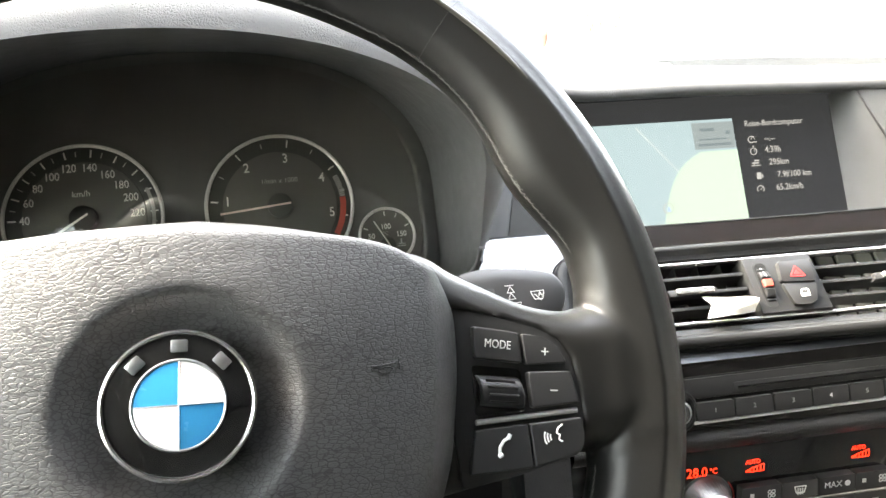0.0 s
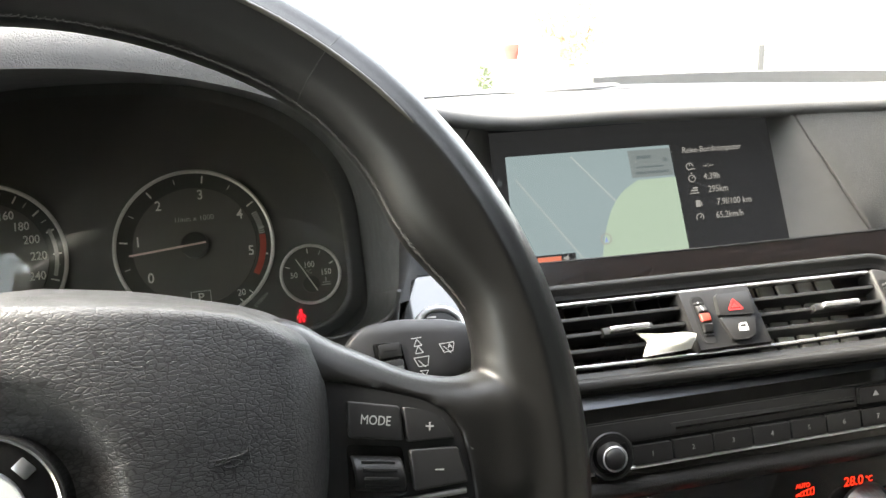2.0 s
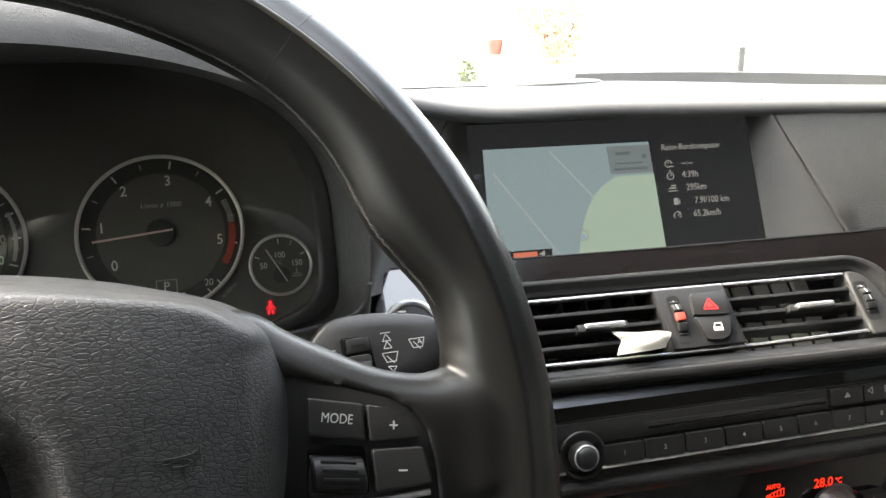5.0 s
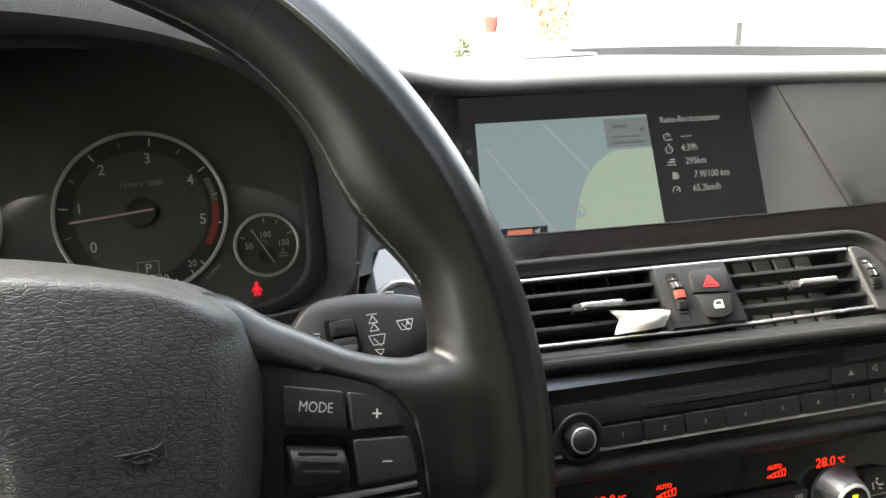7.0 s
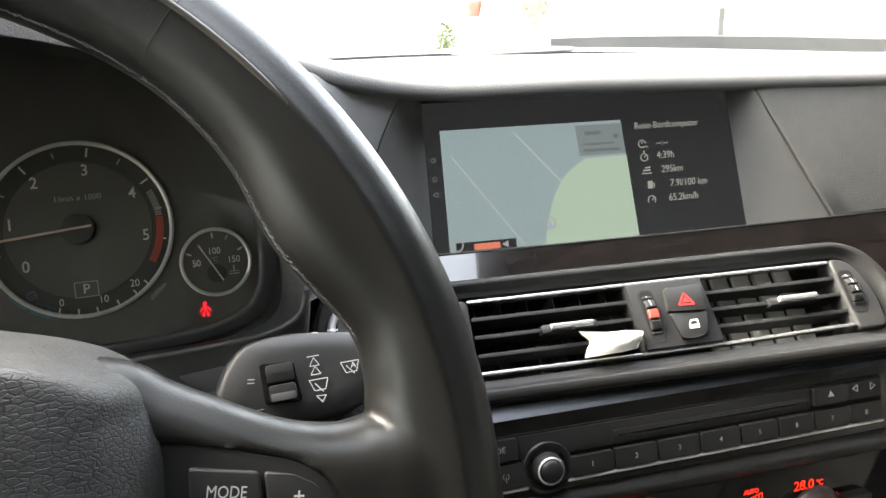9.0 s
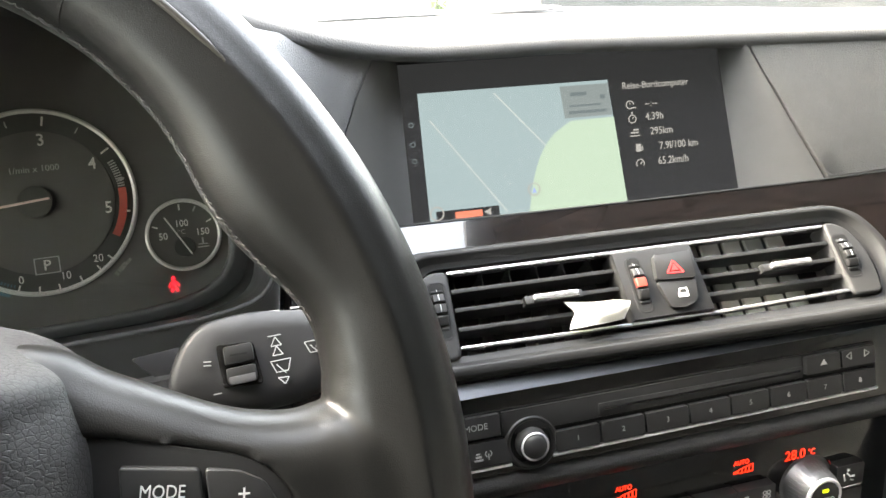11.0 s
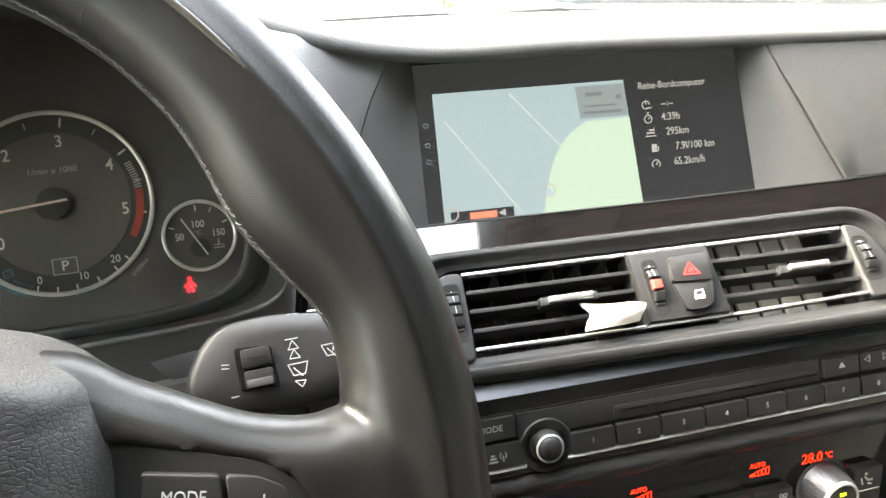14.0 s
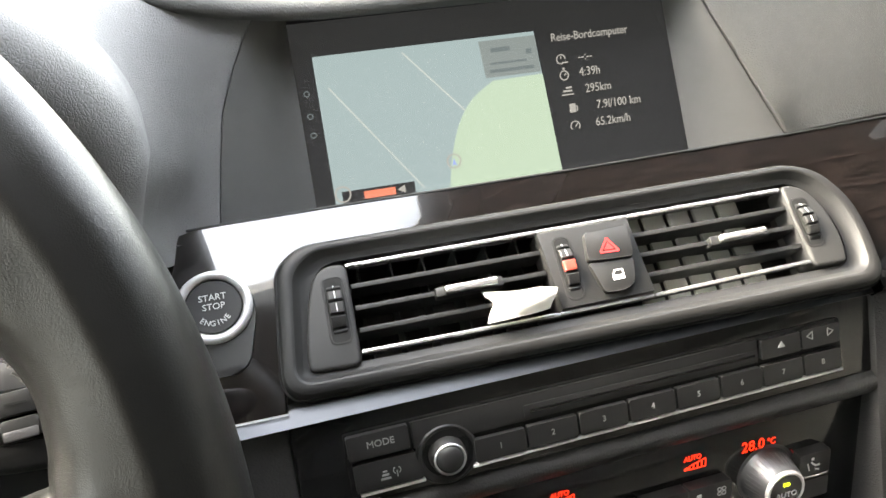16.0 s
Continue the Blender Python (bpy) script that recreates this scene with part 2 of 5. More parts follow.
GLASS = glass_material("clear_glass", (0.95, 0.965, 0.965))
SIDEGLASS = glass_material("side_glass", (0.54, 0.553, 0.549))
LENSGLASS = glass_material("dial_lens", (0.975, 0.96, 0.935), 0.035)
TINTED = glass_material("tinted_glass", (0.12, 0.124, 0.122))


# ---- building helpers ----
def thing(name, m, label, category, group="", kind=""):
    ob = new(name)
    ob.empty_display_size = 0.02
    ob.matrix_basis = m
    return tagged(ob, label, category, group, kind)


def mesh_of(name, bm, mat, sharp=38):
    bmesh.ops.recalc_face_normals(bm, faces=bm.faces)
    me = bpy.data.meshes.new(name)
    bm.to_mesh(me)
    bm.free()
    me.materials.append(mat)
    me.polygons.foreach_set("use_smooth", [True] * len(me.polygons))
    me.set_sharp_from_angle(angle=radians(sharp))
    return me


def part(name, bm, mat, parent, label="", at=None, sharp=38):
    """One mesh under a thing or a part; at: its pose in the parent."""
    ob = new(name, bm if isinstance(bm, bpy.types.Mesh) else mesh_of(name, bm, mat, sharp))
    ob.parent = parent
    if at is not None:
        ob.matrix_basis = at
    if label:
        tagged(ob, label)
    return ob


def bevelled(bm, edges, size, segments=2):
    if size > 0:
        bmesh.ops.bevel(bm, geom=edges, offset=size, segments=segments, profile=0.6, affect="EDGES", clamp_overlap=True)
    return bm


def box(u0, u1, v0, v1, n0, n1, bevel=0.0, segments=2):
    bm = bmesh.new()
    bmesh.ops.create_cube(bm, size=1, matrix=Matrix.LocRotScale(((u0 + u1) / 2, (v0 + v1) / 2, (n0 + n1) / 2), None, (u1 - u0, v1 - v0, n1 - n0)))
    return bevelled(bm, bm.edges[:], bevel, segments)


def plate(outline, n0, n1, bevel=0.0, segments=2):
    """A slab with that outline, from depth n0 up to n1, its top edge rounded."""
    bm = bmesh.new()
    low = [bm.verts.new((u, v, n0)) for u, v in outline]
    top = [bm.verts.new((u, v, n1)) for u, v in outline]
    k = len(outline)
    f = bm.faces.new(top)
    bm.faces.new(low[::-1])
    for i in range(k):
        bm.faces.new((low[i], low[(i + 1) % k], top[(i + 1) % k], top[i]))
    if bevel:
        bevelled(bm, list(f.edges), bevel, segments)
    return bm


def pillow(outline, n0, n1, b, steps=5):
    """A slab whose top edge is rounded over by b all round, without creases."""
    pts = [Vector(p) for p in outline]
    inward = []
    for i, p in enumerate(pts):
        d = (pts[(i + 1) % len(pts)] - pts[i - 1]).normalized()
        inward.append(Vector((-d.y, d.x)))
    if sum(pts[i - 1].cross(p) for i, p in enumerate(pts)) < 0:
        inward = [-d for d in inward]
    rings = [[(p.x, p.y, n0) for p in pts]]
    for j in range(steps + 1):
        a = math.pi / 2 * j / steps
        rings.append([(*(p + d * b * (1 - math.cos(a))), n1 - b + b * math.sin(a)) for p, d in zip(pts, inward)])
    return loft(rings, True, True, True)


def rrect(u0, u1, v0, v1, r, k=6):
    """A rounded rectangle, counter-clockwise."""
    pts = []
    for cu, cv, a in ((u1 - r, v1 - r, 0), (u0 + r, v1 - r, 90), (u0 + r, v0 + r, 180), (u1 - r, v0 + r, 270)):
        pts += [(cu + r * math.cos(radians(a + 90 * i / k)), cv + r * math.sin(radians(a + 90 * i / k))) for i in range(k + 1)]
    return pts


def soft_poly(points, r, k=4):
    """A polygon with its corners rounded to about r."""
    out = []
    for i, p in enumerate(points):
        p, a, b = Vector(p), Vector(points[i - 1]), Vector(points[(i + 1) % len(points)])
        d = min(r, (a - p).length * 0.45, (b - p).length * 0.45)
        s, e = p + (a - p).normalized() * d, p + (b - p).normalized() * d
        for j in range(k + 1):
            t = j / k
            out.append(tuple(s * (1 - t) ** 2 + p * 2 * t * (1 - t) + e * t * t))
    return out


def loft(rings, closed=True, cap0=False, cap1=False):
    """A skin over rings of points of one length."""
    bm = bmesh.new()
    rows = [[bm.verts.new(p) for p in ring] for ring in rings]
    k = len(rows[0])
    for a, b in zip(rows, rows[1:]):
        for i in range(k if closed else k - 1):
            j = (i + 1) % k
            bm.faces.new((a[i], a[j], b[j], b[i]))
    if cap0:
        bm.faces.new(rows[0][::-1])
    if cap1:
        bm.faces.new(rows[-1])
    return bm


def tube(path, r, sides=8, closed=False):
    """A round bar along a path of points."""
    pts = [Vector(p) for p in path]
    rings = []
    k = len(pts)
    for i, p in enumerate(pts):
        a = pts[(i - 1) % k] if closed or i else p
        b = pts[(i + 1) % k] if closed or i < k - 1 else p
        t = (b - a).normalized()
        side = t.cross(Vector((0, 0, 1)))
        side = side.normalized() if side.length > 1e-4 else t.cross(Vector((0, 1, 0))).normalized()
        up = side.cross(t)
        rings.append([p + side * r * math.cos(2 * math.pi * j / sides) + up * r * math.sin(2 * math.pi * j / sides) for j in range(sides)])
    if closed:
        rings.append(rings[0])
    bm = loft(rings, True, not closed, not closed)
    if closed:
        bmesh.ops.remove_doubles(bm, verts=bm.verts, dist=1e-7)
    return bm


def ring(cu, cv, n, R, r, k=64, sides=8):
    return tube([(cu + R * math.cos(2 * math.pi * i / k), cv + R * math.sin(2 * math.pi * i / k), n) for i in range(k)], r, sides, True)


def lathe(profile, cu=0.0, cv=0.0, k=40, cap=True):
    """A turned body: profile of (radius, depth) about the n axis."""
    return loft([[(cu + R * math.cos(2 * math.pi * i / k), cv + R * math.sin(2 * math.pi * i / k), n) for i in range(k)] for R, n in profile], True, False, cap)


def arc_band(cu, cv, r0, r1, a0, a1, n, k=16, thick=0.0003):
    pts = [(cu + r1 * math.cos(radians(a0 + (a1 - a0) * i / k)), cv + r1 * math.sin(radians(a0 + (a1 - a0) * i / k))) for i in range(k + 1)]
    pts += [(cu + r0 * math.cos(radians(a1 + (a0 - a1) * i / k)), cv + r0 * math.sin(radians(a1 + (a0 - a1) * i / k))) for i in range(k + 1)]
    return plate(pts, n - thick, n)


def bar(p, q, w, n, thick=0.0003):
    """A flat stroke from p to q."""
    p, q = Vector(p), Vector(q)
    s = (q - p).normalized()
    s = Vector((-s.y, s.x)) * w / 2
    return plate([tuple(p + s), tuple(p - s), tuple(q - s), tuple(q + s)], n - thick, n)


def joined(bms):
    out = bmesh.new()
    for b in bms:
        me = bpy.data.meshes.new("piece")
        b.to_mesh(me)
        b.free()
        out.from_mesh(me)
        bpy.data.meshes.remove(me)
    return out


def text(name, body, size, u, v, n, mat, parent, turn=0.0, wide=1.0, bold=0.0):
    """Lettering with the built-in font, laid flat at (u, v, n)."""
    cu = bpy.data.curves.new("lettering", "FONT")
    cu.body, cu.size, cu.align_x, cu.align_y, cu.extrude, cu.offset = body, size, "CENTER", "CENTER", 0.00015, bold
    cu.resolution_u = 3
    tmp = new("lettering", cu)
    me = bpy.data.meshes.new_from_object(tmp)
    bpy.data.objects.remove(tmp)
    bpy.data.curves.remove(cu)
    me.materials.clear()
    me.materials.append(mat)
    ob = new(name, me)
    ob.parent = parent
    ob.matrix_basis = pose(u, v, n, 0, 0, turn) @ Matrix.Diagonal((wide, 1, 1, 1))
    return ob


def smooth_curve(pts, k=6):
    """Catmull-Rom through points."""
    pts = [Vector(p) for p in pts]
    out = []
    for i in range(len(pts) - 1):
        a, b, c, d = pts[max(i - 1, 0)], pts[i], pts[i + 1], pts[min(i + 2, len(pts) - 1)]
        for j in range(k):
            t = j / k
            out.append(0.5 * (2 * b + (c - a) * t + (2 * a - 5 * b + 4 * c - d) * t * t + (3 * b - a - 3 * c + d) * t ** 3))
    return out + [pts[-1]]


def plane(x, y, z, yaw, tilt):
    """A frame whose u runs right, v up the face and n towards the driver."""
    return pose(x, y, z, 90 - tilt, 0, yaw)


WHEEL = plane(-0.027, 0.201, 0.958, 2.7, 25.3)
CLUSTER = plane(0.018, 0.541, 0.955, -3, 20)
SCREEN = plane(0.240, 0.514, 0.910, -8.5, 16)
VENTS = plane(0.233, 0.424, 0.863, -7.8, 44)
RADIO = plane(0.264, 0.395, 0.803, -6, 14)
CLIMATE = plane(0.264, 0.395, 0.803, -6, 4)
STALK = plane(0.122, 0.334, 0.933, 0, 35)
MM = 0.001


def mm(pts):
    return [tuple(c * MM for c in p) for p in pts]


# ---- the car's shell ----
def world_mesh(name, bm, mat, label="", category="", kind="structure", sharp=38):
    ob = new(name, mesh_of(name, bm, mat, sharp))
    return tagged(ob, label, category, "", kind)


def solid(x0, x1, y0, y1, z0, z1, bevel=0.0):
    return box(x0, x1, y0, y1, z0, z1, bevel)


def slab(corners, thick):
    """A flat slab under four corners."""
    a, b, c, d = (Vector(p) for p in corners)
    nrm = (b - a).cross(d - a).normalized() * thick
    return loft([[a, b, c, d], [a - nrm, b - nrm, c - nrm, d - nrm]], True, True, True)


ROOFZ, LEFT, RIGHT = 1.40, -0.42, 1.11
world_mesh("ceiling", solid(LEFT - 0.02, RIGHT + 0.02, -1.75, 0.18, ROOFZ, ROOFZ + 0.04), HEADLINER, "dark grey fabric headliner of the car", "headliner")
world_mesh("floor", solid(LEFT - 0.02, RIGHT + 0.02, -2.0, 1.2, 0.26, 0.30), BODY, "dark carpeted car floor", "car floor")
for side, x in (("left", LEFT), ("right", RIGHT)):
    s = -1 if side == "left" else 1
    world_mesh("wall_" + side, solid(min(x, x + s * 0.06), max(x, x + s * 0.06), -1.98, 1.18, 0.301, 0.97, 0.01), CABIN if s < 0 else BODY, "lined lower car door", "car door")
    world_mesh("trim", slab([(x, 0.03, ROOFZ + 0.03), (x, 0.12, ROOFZ), (x, 0.88, 0.971), (x, 0.78, 0.971)], 0.06 * s), BODY, "dark windscreen pillar", "pillar")
    # Out of view and far wider than a pillar, to block light beside the seats.
    world_mesh("trim", solid(min(x, x + s * 0.05), max(x, x + s * 0.05), -0.98, -0.30, 0.972, ROOFZ - 0.002), BODY, "unseen dark door pillar, widened to block side light", "pillar")
# Unseen wall up to the roof, added to keep rear light off the dash.
world_mesh("wall_rear", solid(LEFT + 0.002, RIGHT - 0.002, -1.05, -0.95, 0.302, ROOFZ - 0.002, 0.02), BODY, "unseen dark wall added to shut out light from behind", "partition")


def sweep_y(x):
    """How far the curved windscreen sets back towards its sides."""
    return ((x - 0.345) / 0.765) ** 2


def foot_z(x):
    return 1.026 - 0.03 * sweep_y(x)


def windscreen_sheet():
    rows = []
    for i in range(25):
        x = LEFT + 0.004 + (RIGHT - LEFT - 0.008) * i / 24
        k = sweep_y(x)
        p, q = Vector((x, 1.16 - 0.30 * k, foot_z(x) - 0.012)), Vector((x, 0.23 - 0.10 * k, ROOFZ + 0.012))
        rows.append([p.lerp(q, j / 6) + Vector((0, 0.02, 0.03)) * math.sin(math.pi * j / 6) for j in range(7)])
    bm = loft(rows, False)
    bmesh.ops.solidify(bm, geom=bm.faces[:], thickness=0.004)
    return bm


windscreen = world_mesh("window_1", windscreen_sheet(), GLASS, "clear curved car windscreen", "windscreen", sharp=60)
windscreen.visible_shadow = False
world_mesh("trim", loft([[(x, 1.165 - 0.30 * sweep_y(x), foot_z(x) - 0.09), (x, 1.165 - 0.30 * sweep_y(x), foot_z(x) + 0.002), (x, 1.20 - 0.30 * sweep_y(x), foot_z(x) + 0.008), (x, 1.26 - 0.30 * sweep_y(x), foot_z(x) - 0.03), (x, 1.26 - 0.30 * sweep_y(x), foot_z(x) - 0.09)] for x in (LEFT + (RIGHT - LEFT) * i / 20 for i in range(21))], True, True, True), BLACK, "black cowl at the foot of the windscreen", "cowl")
world_mesh("trim", solid(LEFT, RIGHT, 0.181, 0.225, ROOFZ - 0.02, ROOFZ + 0.01, 0.008), HEADLINER, "dark grey windscreen header trim", "header")
world_mesh("wall_front", solid(LEFT, RIGHT, 1.10, 1.15, 0.301, 0.96), BODY, "dark bulkhead behind the dashboard", "bulkhead")

mirror = thing("rear_view_mirror", pose(0.40, 0.25, 1.325, 75, 0, 12), "black interior mirror hanging from the windscreen header", "mirror")
part("housing", plate(rrect(-0.125, 0.125, -0.036, 0.036, 0.03), -0.022, 0.006, 0.006), BLACK, mirror)
part("mirror_glass", plate(rrect(-0.119, 0.119, -0.030, 0.030, 0.026), 0.006, 0.0085), CHROME, mirror)
part("stem", solid(-0.02, 0.02, 0.0, 0.075, -0.055, -0.018, 0.008), BLACK, mirror)


# Side windows out of view; their tint is added to dim the side light.
for name, x, mat, label in (("window_2", LEFT - 0.03, SIDEGLASS, "unseen driver's door window, tinted to dim side light"), ("window_3", RIGHT + 0.03, TINTED, "unseen passenger door window, tinted to dim side light")):
    world_mesh(name, solid(x - 0.002, x + 0.002, -0.29, 0.9, 0.968, ROOFZ + 0.02), mat, label, "car window")
# Unseen board, added so the trim's reflection turns dark on the right.
visor = thing("reflection_board", pose(0.655, 0.275, 1.348, -21, 0, 0), "unseen dark board added to darken the wood trim's reflection", "sun visor")
part("board", plate(rrect(-0.32, 0.40, -0.097, 0.097, 0.02), -0.012, 0.0, 0.004), BODY, visor)

# ---- outdoors ----
bonnet = thing("car_bonnet", pose(0.345, 0, 0), "pale silver painted car bonnet beyond the windscreen", "bonnet")


def bonnet_sheet():
    rows = []
    for y, z in ((1.27, 0.985), (1.40, 0.998), (1.60, 1.006), (1.75, 1.008), (1.95, 0.995), (2.2, 0.95), (2.4, 0.86), (2.45, 0.60), (2.45, 0.2)):
        rows.append([(-0.78 + 1.56 * i / 16, y - 0.25 * abs(-1 + i / 8) ** 2.2, z - 0.05 * abs(-1 + i / 8) ** 3) for i in range(17)])
    bm = loft(rows, False)
    bmesh.ops.solidify(bm, geom=bm.faces[:], thickness=0.004)
    return bm


part("bonnet_skin", bonnet_sheet(), CARPAINT, bonnet, sharp=60)
part("cowl_edge", loft([[(0.60 + 0.75 * t, 1.68 - 0.32 * t * t + dy, 0.985 - 0.03 * t * t + dz) for dy, dz in ((0, 0), (0, 0.047), (0.012, 0.050), (0.03, 0.0))] for t in [i / 10 for i in range(11)]], True, True, True), IRON, bonnet, "dark raised bonnet edge")
world_mesh("ground", solid(-400, 400, -400, 400, -0.2, 0.0), EARTH, "pale dusty paving outside", "ground")


def at_bearing(az, dist, z=0.0):
    return (dist * math.sin(radians(az)), dist * math.cos(radians(az)), z)


def outdoor_wall():
    """A long white parapet with a rail and posts."""
    a, b = Vector(at_bearing(22.5, 38)), Vector(at_bearing(62, 44))
    d = (b - a)
    run = pose(*a, 0, 0, math.degrees(math.atan2(d.y, d.x)))
    L = d.length
    w = thing("parapet_wall", run, "long white rendered parapet wall with a thin rail", "wall")
    part("wall", solid(0, L, -0.12, 0.12, 0.0, 1.05, 0.02), PLASTER, w)
    part("rail", solid(0, L, -0.04, 0.04, 1.28, 1.40, 0.01), PAINTED, w, "thin grey rail")
    for i in range(9):
        x = L * (0.06 + 0.11 * i)
        part("post", solid(x - 0.07, x + 0.07, -0.04, 0.04, 1.05, 1.36, 0.01), PAINTED, w)
    x = L * 0.413
    part("lamp_post", solid(x - 0.13, x + 0.13, -0.4, -0.125, 0.0, 1.60, 0.02), IRON, w, "short dark post")


outdoor_wall()
block = thing("gate_block", pose(*at_bearing(24.2, 26), 0, 0, -24), "white rendered block wall with a lower shelf", "wall")
part("block", solid(-0.6, 0.75, -0.3, 0.3, 0.0, 2.05, 0.03), PLASTER, block)
part("shelf", solid(-1.35, -0.601, -0.3, 0.3, 0.0, 1.44, 0.03), PLASTER, block)
pot = thing("flower_pot", pose(*at_bearing(22.15, 26.1, 1.44)), "terracotta flower pot on a white block", "flower pot")
part("body", lathe([(0.001, 0.0), (0.24, 0.0), (0.33, 0.40), (0.37, 0.40), (0.38, 0.54), (0.33, 0.54), (0.31, 0.44), (0.001, 0.43)], k=28), CLAY, pot)
bollard = thing("bollard", pose(*at_bearing(19.05, 26)), "slim dark bollard beside a bush", "bollard")
part("shaft", lathe([(0.001, 0.0), (0.09, 0.0), (0.085, 1.30), (0.06, 1.42), (0.001, 1.45)], k=16), PAINTED, bollard)
pillar = thing("pillar", pose(*at_bearing(30.2, 30), 0, 0, -30), "tall grey painted pillar", "pillar")
part("shaft", solid(-0.45, 0.45, -0.4, 0.4, 0.0, 7.0, 0.03), PAINTED, pillar)


def leaf_cloud(count, spread, size, seed):
    rnd = random.Random(seed)
    verts, faces = [], []
    for _ in range(count):
        while True:
            p = Vector((rnd.uniform(-1, 1), rnd.uniform(-1, 1), rnd.uniform(-1, 1)))
            if p.length < 1 and noise.noise(p * 2.3) > -0.12:
                break
        c = Vector((p.x * spread[0], p.y * spread[1], p.z * spread[2]))
        q = Euler((rnd.uniform(0, 6.3), rnd.uniform(0, 6.3), rnd.uniform(0, 6.3))).to_matrix()
        s = size * rnd.uniform(0.6, 1.3)
        i = len(verts)
        verts += [c + q @ Vector(v) for v in ((-s, 0, 0), (0, -s * 0.45, s * 0.1), (s, 0, 0), (0, s * 0.45, s * 0.1))]
        faces.append((i, i + 1, i + 2, i + 3))
    return verts, faces


def tree(name, where, trunk_h, spread, leaf, mat, label, seed, count=2600):
    t = thing(name, pose(*where), label, "tree" if trunk_h > 0.5 else "bush")
    rnd = random.Random(seed)
    if trunk_h > 0.5:
        limbs = [tube([(0, 0, 0), (0.05, 0, trunk_h * 0.5), (0, 0.05, trunk_h + spread[2] * 0.6)], 0.12, 8)]
        for k in range(6):
            a = k * 1.05 + rnd.random() * 0.5
            limbs.append(tube([(0, 0, trunk_h * 0.8), (math.cos(a) * spread[0] * 0.4, math.sin(a) * spread[1] * 0.4, trunk_h + spread[2] * 0.5), (math.cos(a) * spread[0] * 0.75, math.sin(a) * spread[1] * 0.75, trunk_h + spread[2] * 1.1)], 0.05, 6))
        part("trunk", joined(limbs), BARK, t)
    verts, faces = leaf_cloud(count, spread, leaf, seed)
    me = bpy.data.meshes.new("crown")
    me.from_pydata([v + Vector((0, 0, trunk_h + spread[2] * 0.85)) for v in verts], [], faces)
    me.materials.append(mat)
    part("crown", me, mat, t)


tree("autumn_tree", at_bearing(26.6, 46), 1.2, (2.7, 2.0, 2.5), 0.16, LEAFO, "small tree with orange autumn leaves", 3, 5200)
tree("low_bush", at_bearing(20.0, 27), 0.1, (0.40, 0.40, 0.68), 0.07, LEAFG, "small round green bush", 5, 900)
tree("low_bush", at_bearing(16.5, 30), 0.1, (1.3, 0.5, 0.35), 0.08, LEAFO, "low dry orange hedge outside the car", 8, 1500)


# ---- dashboard ----
dashboard = thing("dashboard", pose(0.0, 0.0, 0.0), "dark grey soft-touch car dashboard with a hooded binnacle", "dashboard")
HOODX = -0.056


def lip_y(x):
    return 0.500 - 0.149 * (x - 0.357)


def lip_z(x):
    return 1.031 - 0.03 * max(0.0, x - 0.34) + 1.5 * max(0.0, 0.27 - x) ** 2


def dash_top():
    """The upper pad: a shelf from the windscreen that rolls over a lip above the screen."""
    rings = []
    xs_ = sorted([LEFT + 0.004 + (RIGHT - LEFT - 0.008) * i / 75 for i in range(76)] + [0.100, 0.104, 0.108, 0.112, 0.118, 0.127, 0.137])
    for x in xs_:
        q = max(x, 0.11)
        y, z = lip_y(q) - 0.25 * max(0.0, 0.24 - q), lip_z(q)
        back = min(1.0, max(0.0, (0.112 - x) / 0.012))   # behind the binnacle
        y, z = y + (0.66 - y) * back, z - 0.02 * back
        far, fz = 1.155 - 0.30 * sweep_y(x), foot_z(x) - 0.002
        rings.append([(x, far, fz), (x, y + (far - y) * 0.8, fz * 0.8 + 0.2 * z + 0.003), (x, y + (far - y) * 0.55, fz * 0.5 + 0.5 * z + 0.006), (x, y + (far - y) * 0.32, fz * 0.2 + 0.8 * z + 0.006), (x, y + 0.08, z + 0.004), (x, y + 0.035, z + 0.002),
                      (x, y + 0.013, z - 0.0006), (x, y + 0.005, z - 0.0022), (x, y + 0.0016, z - 0.0050), (x, y, z - 0.0085), (x, y + 0.0006, z - 0.0122), (x, y + 0.0036, z - 0.0148), (x, y + 0.03, z - 0.0165), (x, y + 0.09, z - 0.0165), (x, y + 0.10, 0.93), (x, far - 0.01, 0.93)])
    return loft(rings, True, True, True)


part("upper_pad", dash_top(), DASHTOP, dashboard, "pale-lit grained top pad", sharp=50)


def oval(cx, cz, hw, up, down, eu, ed, k=72):
    """A closed outline, rounder above than below, starting at its right."""
    pts = []
    for i in range(k):
        a = 2 * math.pi * i / k
        c, s = math.cos(a), math.sin(a)
        e = eu if s >= 0 else ed
        r = (abs(c) ** e + abs(s) ** e) ** (-1 / e)
        pts.append((cx + hw * r * c, cz + (up if s >= 0 else down) * r * s))
    return pts


